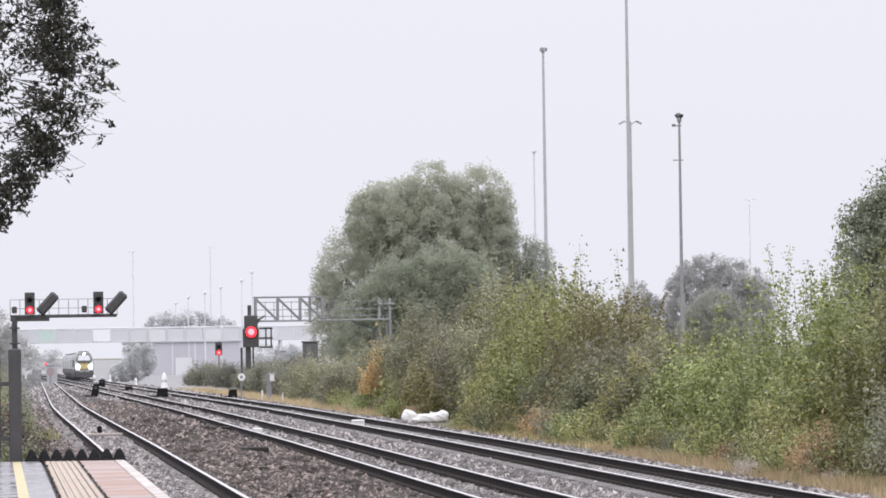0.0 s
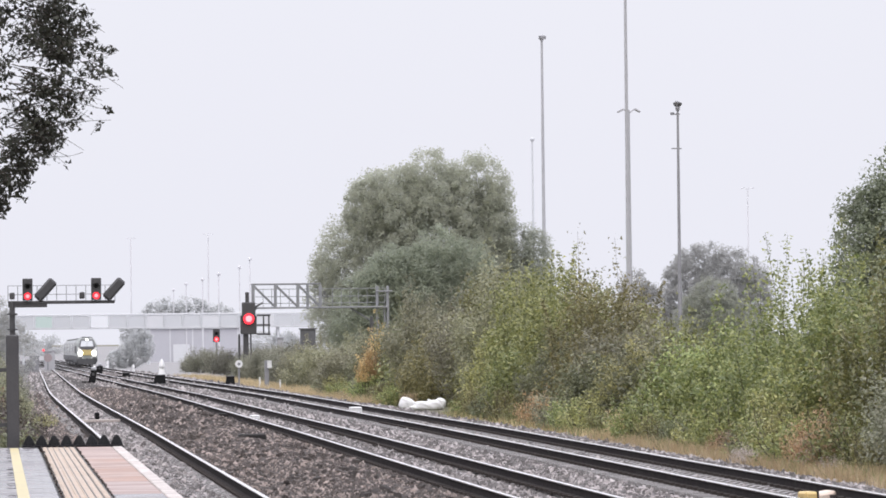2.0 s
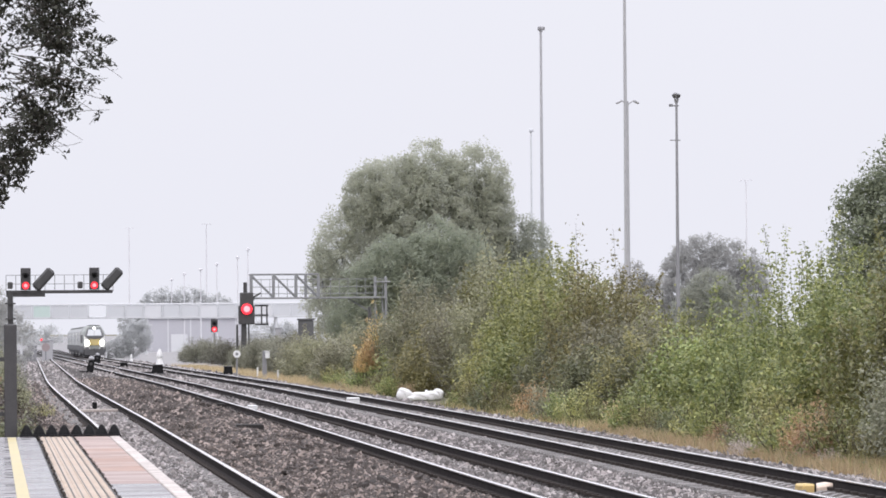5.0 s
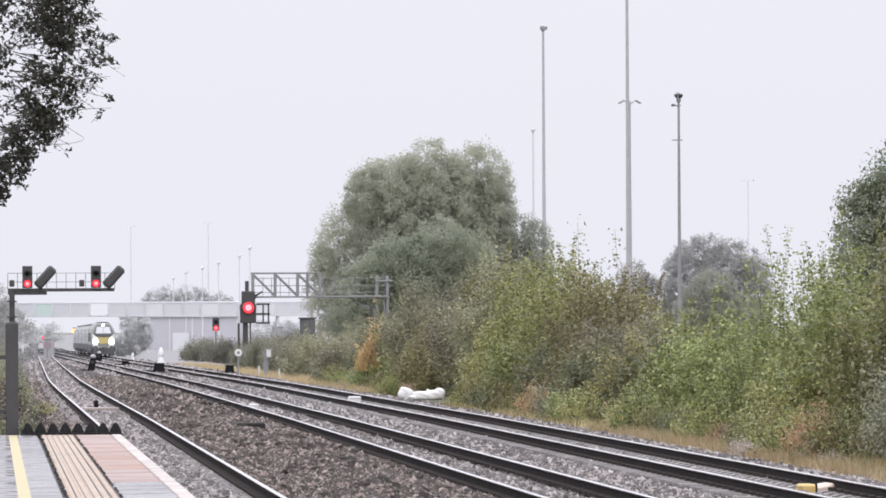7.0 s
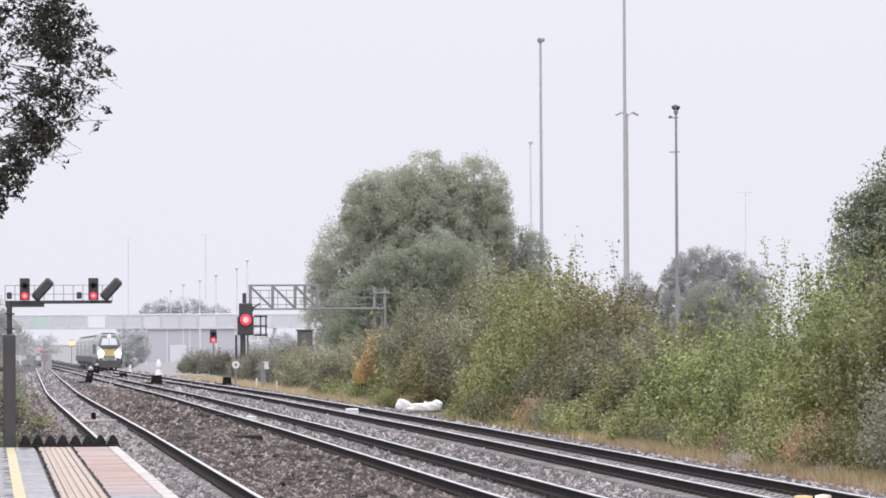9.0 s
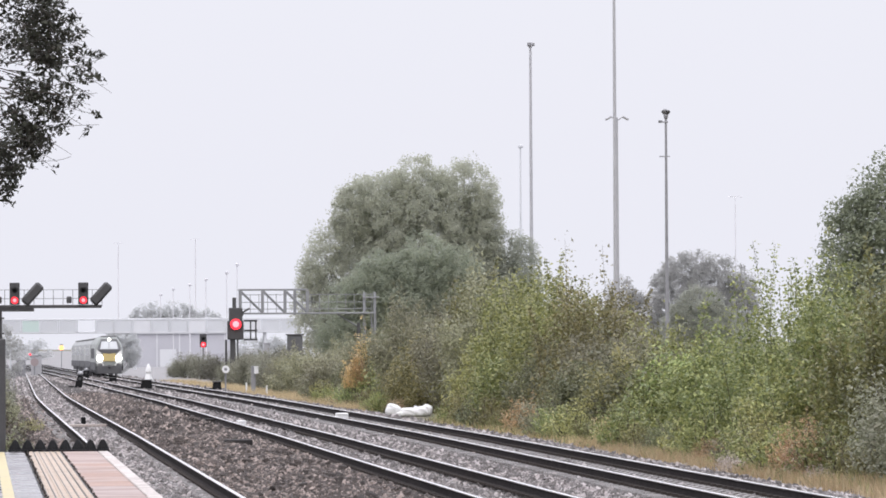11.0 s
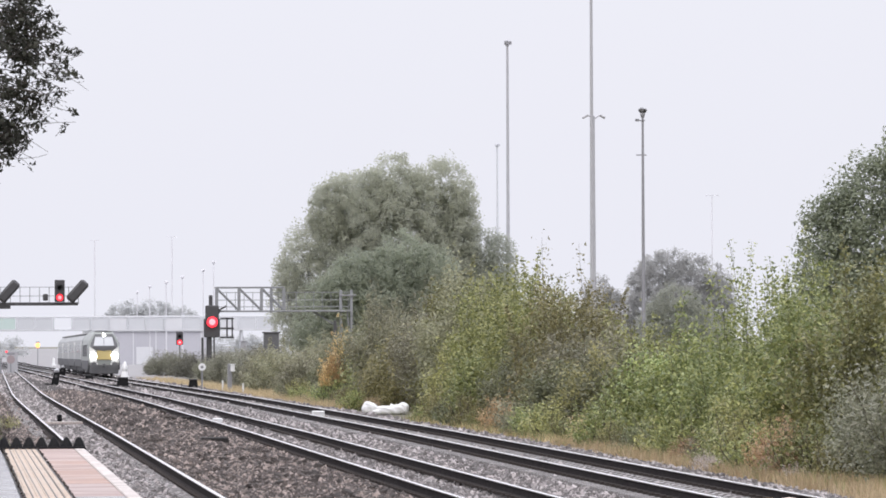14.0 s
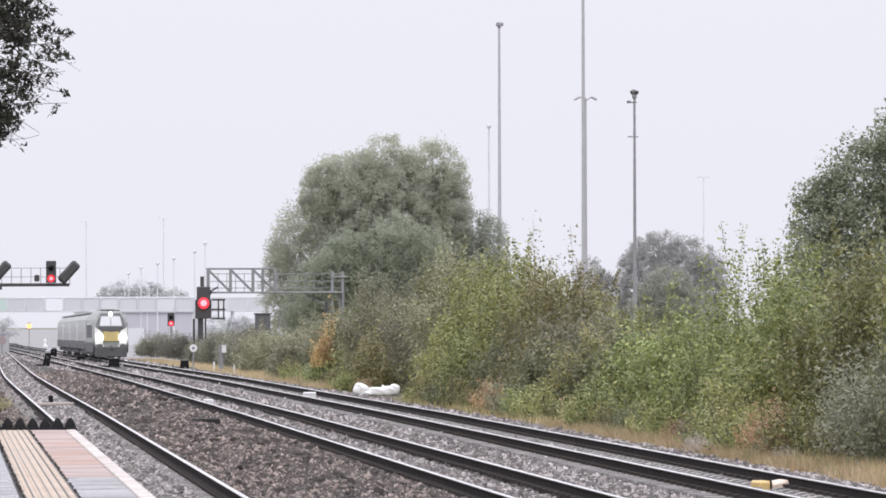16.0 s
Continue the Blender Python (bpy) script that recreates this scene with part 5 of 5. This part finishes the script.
def overhanging_tree():
    """Small-leaved evergreen beside the platform: a dense mass, and leafy sprays that droop out of it."""
    rng = np.random.default_rng(52)
    t = thing("tree", "dark evergreen tree with leafy twigs overhanging the platform", "tree", Matrix.Translation((-2.6, 50.0, 0.9)))
    wood = Build()
    wood.tube((-0.4, 0, -0.6), (0.0, 0, 3.2), 0.22, 0.16, 9).tube((0, 0, 3.2), (0.8, 0, 5.2), 0.15, 0.09, 8)
    zs = (3.0, 3.1, 3.3, 3.42, 3.55, 3.7, 3.9, 4.05, 4.2, 4.4, 4.6, 4.8, 5.0, 5.2, 6.2)
    reach = (2.8, 3.05, 3.15, 3.05, 3.5, 3.6, 3.58, 3.98, 3.9, 4.02, 3.92, 3.95, 3.8, 3.58, 3.55)
    mass = (2.55, 2.65, 2.75, 2.85, 3.05, 3.1, 3.0, 3.05, 3.1, 3.15, 3.2, 3.2, 3.3, 3.3, 3.4)
    pts = []

    def spray(tip, run, n, wide):
        """A bowed twig to tip with paired leaves along its outer part."""
        tip = np.array(tip)
        foot = tip - np.array([run, float(rng.normal()) * 0.1, float(rng.uniform(-1.1, 1.2)) * run])
        sag = np.array([0, 0, float(rng.uniform(0.02, 0.14)) * run])
        way = [foot * (1 - u) + tip * u + sag * (4 * u * (1 - u)) for u in (0, 0.35, 0.7, 1)]
        for p, q in zip(way, way[1:]):
            wood.tube(p, q, 0.0035, 0.0022, 3, False)
        for j in range(n):
            u = float(rng.uniform(0.35, 1.02))
            pts.append(foot * (1 - u) + tip * u + sag * (4 * u * (1 - u)) + rng.normal(size=3) * wide)

    # the dense inner mass
    for k in range(330):
        z = float(rng.uniform(2.95, 6.1))
        m = float(np.interp(z, zs, mass))
        x = m - 0.85 + 0.95 * float(rng.uniform()) ** 1.3
        spray((x, float(rng.uniform(-0.7, 0.7)), z), float(rng.uniform(0.1, 0.22)), int(rng.integers(14, 26)), 0.045)
    # boughs that carry clusters of sprays out to the edge
    for k in range(105):
        z = float(rng.uniform(3.02, 6.0))
        m, r = float(np.interp(z, zs, mass)), float(np.interp(z, zs, reach))
        end = np.array([m + (r - m) * float(rng.uniform(0.2, 1.12)), float(rng.uniform(-0.5, 0.5)), z])
        start = np.array([m - float(rng.uniform(0.1, 0.3)), end[1] * 0.5, z + float(rng.uniform(-0.25, 0.6))])
        bow = np.array([0, 0, float(rng.uniform(0.02, 0.09))])
        way = [start * (1 - u) + end * u + bow * (4 * u * (1 - u)) for u in (0, 0.25, 0.5, 0.75, 1)]
        for i, (p, q) in enumerate(zip(way, way[1:])):
            wood.tube(p, q, 0.006 - 0.001 * i, 0.005 - 0.001 * i, 4, False)
        for j in range(int(rng.integers(3, 7))):
            u = float(rng.uniform(0.45, 1.0))
            c = start * (1 - u) + end * u + bow * (4 * u * (1 - u)) + rng.normal(size=3) * np.array([0.04, 0.05, 0.07])
            spray(c, float(rng.uniform(0.08, 0.18)), int(rng.integers(8, 16)), 0.03)
    # bare drooping twigs
    for z0, z1, x1 in ((3.75, 3.64, 3.62), (5.2, 5.12, 3.75), (4.7, 4.74, 4.0), (4.35, 4.1, 3.92)):
        way = [np.array([2.9 + (x1 - 2.9) * u, 0.1, z0 + (z1 - z0) * u - 0.16 * 4 * u * (1 - u) * (0.6 if z1 > z0 - 0.2 else 0.0)]) for u in np.linspace(0, 1, 9)]
        for p, q in zip(way, way[1:]):
            wood.tube(p, q, 0.003, 0.0022, 3, False)
    for z, x in ((4.75, 4.0), (4.08, 3.92)):
        for j in range(2):
            spray((x, 0.1, z + 0.03 * j), 0.1, 9, 0.018)
    part("trunk", wood, M["bark"], t)
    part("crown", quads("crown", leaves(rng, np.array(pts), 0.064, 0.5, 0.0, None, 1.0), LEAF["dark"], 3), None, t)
    return t


overhanging_tree()
for bx, by, kind, leaf, sc in ((-0.3, 76, "mid", "shade", 0.6), (-0.35, 84, "mid", "dead", 0.64), (-0.5, 95, "mid", "shade", 0.68), (-0.5, 106, "low", "rust", 0.9), (-0.7, 114, "mid", "shade", 0.74), (-0.8, 132, "mid", "olive", 0.8), (-1.0, 155, "mid", "mid", 0.85), (-1.2, 190, "tall", "mid", 0.7), (-1.3, 225, "tall", "mid", 0.8), (0.0, 80, "tall", "dead", 0.43), (0.1, 88, "tall", "dead", 0.45), (0.15, 97, "tall", "dead", 0.45), (0.2, 108, "tall", "shade", 0.47), (0.2, 122, "tall", "dusk", 0.5), (0.2, 140, "tall", "mid", 0.55), (0.2, 165, "tall", "mid", 0.6), (0.1, 200, "tall", "mid", 0.6), (0.45, 88, "small", "dead", 1.2), (0.5, 100, "small", "shade", 1.1), (0.6, 118, "small", "dead", 1.0), (1.0, 86, "small", "dead", 0.8), (1.1, 96, "small", "olive", 0.85), (1.2, 108, "small", "dusk", 0.8), (1.3, 124, "small", "dead", 0.8), (1.5, 142, "small", "olive", 0.8)):
    bush(kind, leaf, (bx, by), "scrubby weeds beside the end of the platform", float(spin.uniform(0, 360)), sc, "weeds")

for bx, by, sc in ((5.6, 82, 0.35), (6.2, 86, 0.4), (5.3, 90, 0.3), (6.5, 95, 0.4), (5.8, 100, 0.3), (6.9, 104, 0.35), (5.2, 116, 0.4), (6.3, 128, 0.45), (5.5, 140, 0.4), (7.0, 152, 0.4), (5.9, 168, 0.5), (6.6, 190, 0.5)):
    w = bush("small", "dead", (bx, by), "dead brown weeds matted on the ballast ridge", float(spin.uniform(0, 360)), sc, "dead weeds")
    w.location.z += 0.42
    w.scale = (sc * 1.5, sc * 1.5, sc * 0.7)

# gantries, bridge, masts
cantilever_gantry()
truss_gantry()
footbridge()
mast((52.74, 430), 30.96, 0.22, M["palesteel"], "tall pale steel lighting mast")
mast((45.3, 320), 31.5, 0.18, M["palesteel"], "tall pale steel lighting mast with slender column")
mast((45.75, 322), 18.45, 0.13, M["palesteel"], "pale double-armed lamp column beside the tall mast", "arms")
mast((55.12, 360), 20.9, 0.18, M["galv"], "grey steel mast with a cluster of small floodlights", "dome")
# masts from here on are coloured as mist would fade them
mast((76.97, 640), 30.2, 0.22, M["bridgedeep"], "distant lighting mast, paled for mist")
mast((143.4, 850), 29.6, 0.16, M["palest"], "distant tee-headed lighting mast, paled for mist", "tee")
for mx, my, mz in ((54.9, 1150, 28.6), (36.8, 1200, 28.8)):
    mast((mx, my), mz, 0.22, M["palest"], "distant tee-headed mast, paled strongly for mist", "tee")
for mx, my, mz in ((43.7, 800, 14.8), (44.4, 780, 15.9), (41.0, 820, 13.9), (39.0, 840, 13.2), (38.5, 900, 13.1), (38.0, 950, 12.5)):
    mast((mx, my), mz, 0.16, M["palest"], "distant lamp column, paled for mist")

# trackside things
ground_signal((10.8, 294), "black point machine between the tracks", 0.8, 0.62, False)
ground_signal((10.9, 372), "low black point machine between the tracks", 0.7, 0.4, False)
white_cone((14.3, 384), 1.55, "white cone-shaped marker beside the far track", -0.28)
white_cone((14.3, 566), 1.05, "white cone-shaped marker beside the far track")
white_cone((14.4, 465), 0.9, "white cone-shaped marker beside the far track")
white_cone((17.3, 800), 1.5, "white cone-shaped marker beside the distant tracks")
ground_signal((10.25, 440), "black ground signal with a white hood", 0.7, 0.8, True)
ground_signal((6.7, 308), "black leaning ground signal with a pale hood", 0.5, 0.95)
ground_signal((14.7, 281), "black equipment case at the ballast edge", 0.6, 0.55, False)
disc_sign((14.5, 267), "white disc sign on a thin post")
stake((16.2, 268), 1.75, 0.26, M["galv"], "grey post carrying a telephone case")
stake((15.9, 270), 0.75, 0.1, M["bag"], "small white marker stake")
stake((16.1, 254), 0.7, 0.1, M["bag"], "small white marker stake")
post_lamp((16.35, 267.7), 0.55)
sack((16.6, 174.5))
track_box((T3, 157), 0.42, 0.3, 0.2, M["bag"], "small white box between the rails")
def lubricator(at):
    """Rail lubricator: a yellow tank with a paler tilted lid block and greasy hoses beside it."""
    x, y = at
    t = thing("rail_lubricator", "yellow and white rail lubricator box between the rails", "box", Matrix.Translation((x, y, -0.275)) @ pose(0, 0, 0, 0, 0, 9))
    part("tank", Build().box(-0.27, -0.04, -0.2, 0.2, 0.0, 0.19, 0.03), mat("yellow_plastic_tank", (0.62, 0.45, 0.18), (0.52, 0.37, 0.16), 0.5, 4, 30), t, "yellow tank")
    part("lid", Build().box(-0.05, 0.29, -0.22, 0.22, 0.0, 0.17, 0.04, pose(0, 0, 0, 0, -8)), M["cream"], t, "pale lid block")
    part("strap", Build().box(-0.075, -0.045, -0.21, 0.21, 0.0, 0.2, 0.005), M["black"], t)
    for k in range(3):
        part("hose", Build().tube((-0.27, -0.1 + 0.1 * k, 0.07), (-0.85, -0.25 + 0.22 * k, 0.05), 0.025, 0.025, 6), M["black"], t)
    return t


lubricator((T3 + 0.47, 71.0))
track_box((T2 - 0.2, 146), 0.3, 0.3, 0.14, M["bag"], "small white box between the rails")


def small_signal(at, head_z, label, lens, grow=1.0):
    """A low post with a two-lens head."""
    x, y = at
    t = thing("post_signal", label, "signal", Matrix.Translation((x, y, 0)) @ Matrix.Scale(grow, 4))
    part("post", Build().tube((0, 0.15, float(gz(y)) - 0.7), (0, 0.15, head_z + 0.1), 0.09, 0.08, 8), M["galv"], t)
    if lens == "red":
        signal_head(t, 0, -0.1, head_z, 0.6, 1.15)
    else:
        h = part("signal_head", Build().box(-0.35, 0.35, -0.1, 0.2, head_z, head_z + 1.3, 0.04), M["palesteel"], t)
        # lens wider than its head, standing for the amber glare
        part("lens", Build().lathe([(0.001, 0.03), (0.44, 0.02), (0.44, -0.02), (0.001, -0.02)], 14, Matrix.Translation((0, -0.12, head_z + 0.5)) @ pose(0, 0, 0, 90)), M["amber"], h, "lit amber lens")
    return t


def cabinet(at, w, d, z0, z1, material, label):
    x, y = at
    t = thing("equipment_cabinet", label, "cabinet", Matrix.Translation((x, y, 0)))
    part("case", Build().box(-w / 2, w / 2, -d / 2, d / 2, z0, z1 - 0.1, 0.03), material, t)
    part("roof_cap", Build().box(-w / 2 - 0.08, w / 2 + 0.08, -d / 2 - 0.08, d / 2 + 0.08, z1 - 0.1, z1, 0.03), material, t)
    part("door_leaf", Build().box(-w / 2 + 0.08, w / 2 - 0.08, -d / 2 - 0.03, -d / 2 + 0.01, max(z0, z1 - 1.5) + 0.1, z1 - 0.2, 0.01), material, t)
    return t


small_signal((23.7, 480), 1.55, "grey post with a small signal showing red", "red", 1.22)
small_signal((16.3, 900), 0.9, "distant signal post showing amber", "amber")
stop_board((6.34, 520), "round reddish grey stop board on a post with a tiny red lamp")
distant_shed((30.6, 900), 19.5, 14, 4.6, "freight shed beyond the bridge, lilac grey paled for mist")
cabinet((20.2, 290), 0.95, 0.8, float(gz(290)) - 0.65, 2.95, M["under"], "tall dark equipment cabinet rising from the thicket")
cabinet((6.6, 525), 1.2, 0.6, float(gz(525)) - 0.6, 1.1, M["palesteel"], "pale grey equipment cabinet beside the far line")
cabinet((4.6, 500), 1.0, 0.6, float(gz(500)) - 0.6, 0.55, M["galv"], "grey low equipment cabinet beside the far line")
cabinet((25.4, 400), 0.55, 0.3, float(gz(400)) - 0.6, 2.35, M["palesteel"], "white upright panel beyond the gantry")
mast((48.8, 330), 4.55, 0.06, M["galv"], "short double-headed lamp beyond the thicket", "arms")
track_box((T1, 150), 0.15, 0.2, 0.26, M["black"], "small black rail greaser box between the rails", -0.2)
# added bar in place of a white sleeper between the rails
solid("pale_board", Build().box(T1 - 0.75, T1 + 0.6, 144.2, 144.5, -0.2, -0.12, 0.01), M["white"], "pale bar across the rails' bed, standing for a white sleeper", "board")
solid("cable_trough", Build().box(T3 - 0.62, T3 - 0.45, 150, 174, -0.22, -0.12, 0.015), M["white"], "long pale concrete cable trough between the rails", "cable trough")
solid("timber_offcut", Build().box(7.55, 8.25, 151.5, 152.0, -0.22, -0.1, 0.015, pose(0, 0, 0)), M["timber"], "dark timber offcut lying on the ballast", "timber")
solid("timber_baulk", Build().box(6.1, 6.78, 112.6, 113.3, heap(6.4) - 0.05, heap(6.4) + 0.15, 0.02), M["timber"], "rotten dark timber lying on the ballast", "timber")

tracks = [track(T1, "worn single track beside the platform on half-buried sleepers", 0.022, 62, 300, True),
          track(T2, "plain line on concrete sleepers in grey ballast", 0.055, 62, 300),
          track(T3, "plain line on pale concrete sleepers beside the thicket", 0.0, 66, 300)]



# ---- train and its run ----
loco = locomotive()
first = coach()
coaches = [first] + [copy_thing(first, Matrix()) for k in range(3)]


def run(t):
    """Distance of the nose along the line."""
    return 640.0 - 18.25 * t


def motions():
    """The train comes in along the far track at a steady speed."""
    stops = [0, 4, 8, 12, 16]
    for k, car in enumerate([loco] + coaches):
        back = 0 if k == 0 else 20.9 + 23.3 * (k - 1)
        rows = []
        for t in stops:
            y = run(t) + back
            rows.append((t, Matrix.Translation((T3, y, float(gz(y)))) @ pose(0, 0, 0, math.degrees(math.atan(float(gz(y + 20) - gz(y)) / 20)))))
        walk(car, rows)


motions()
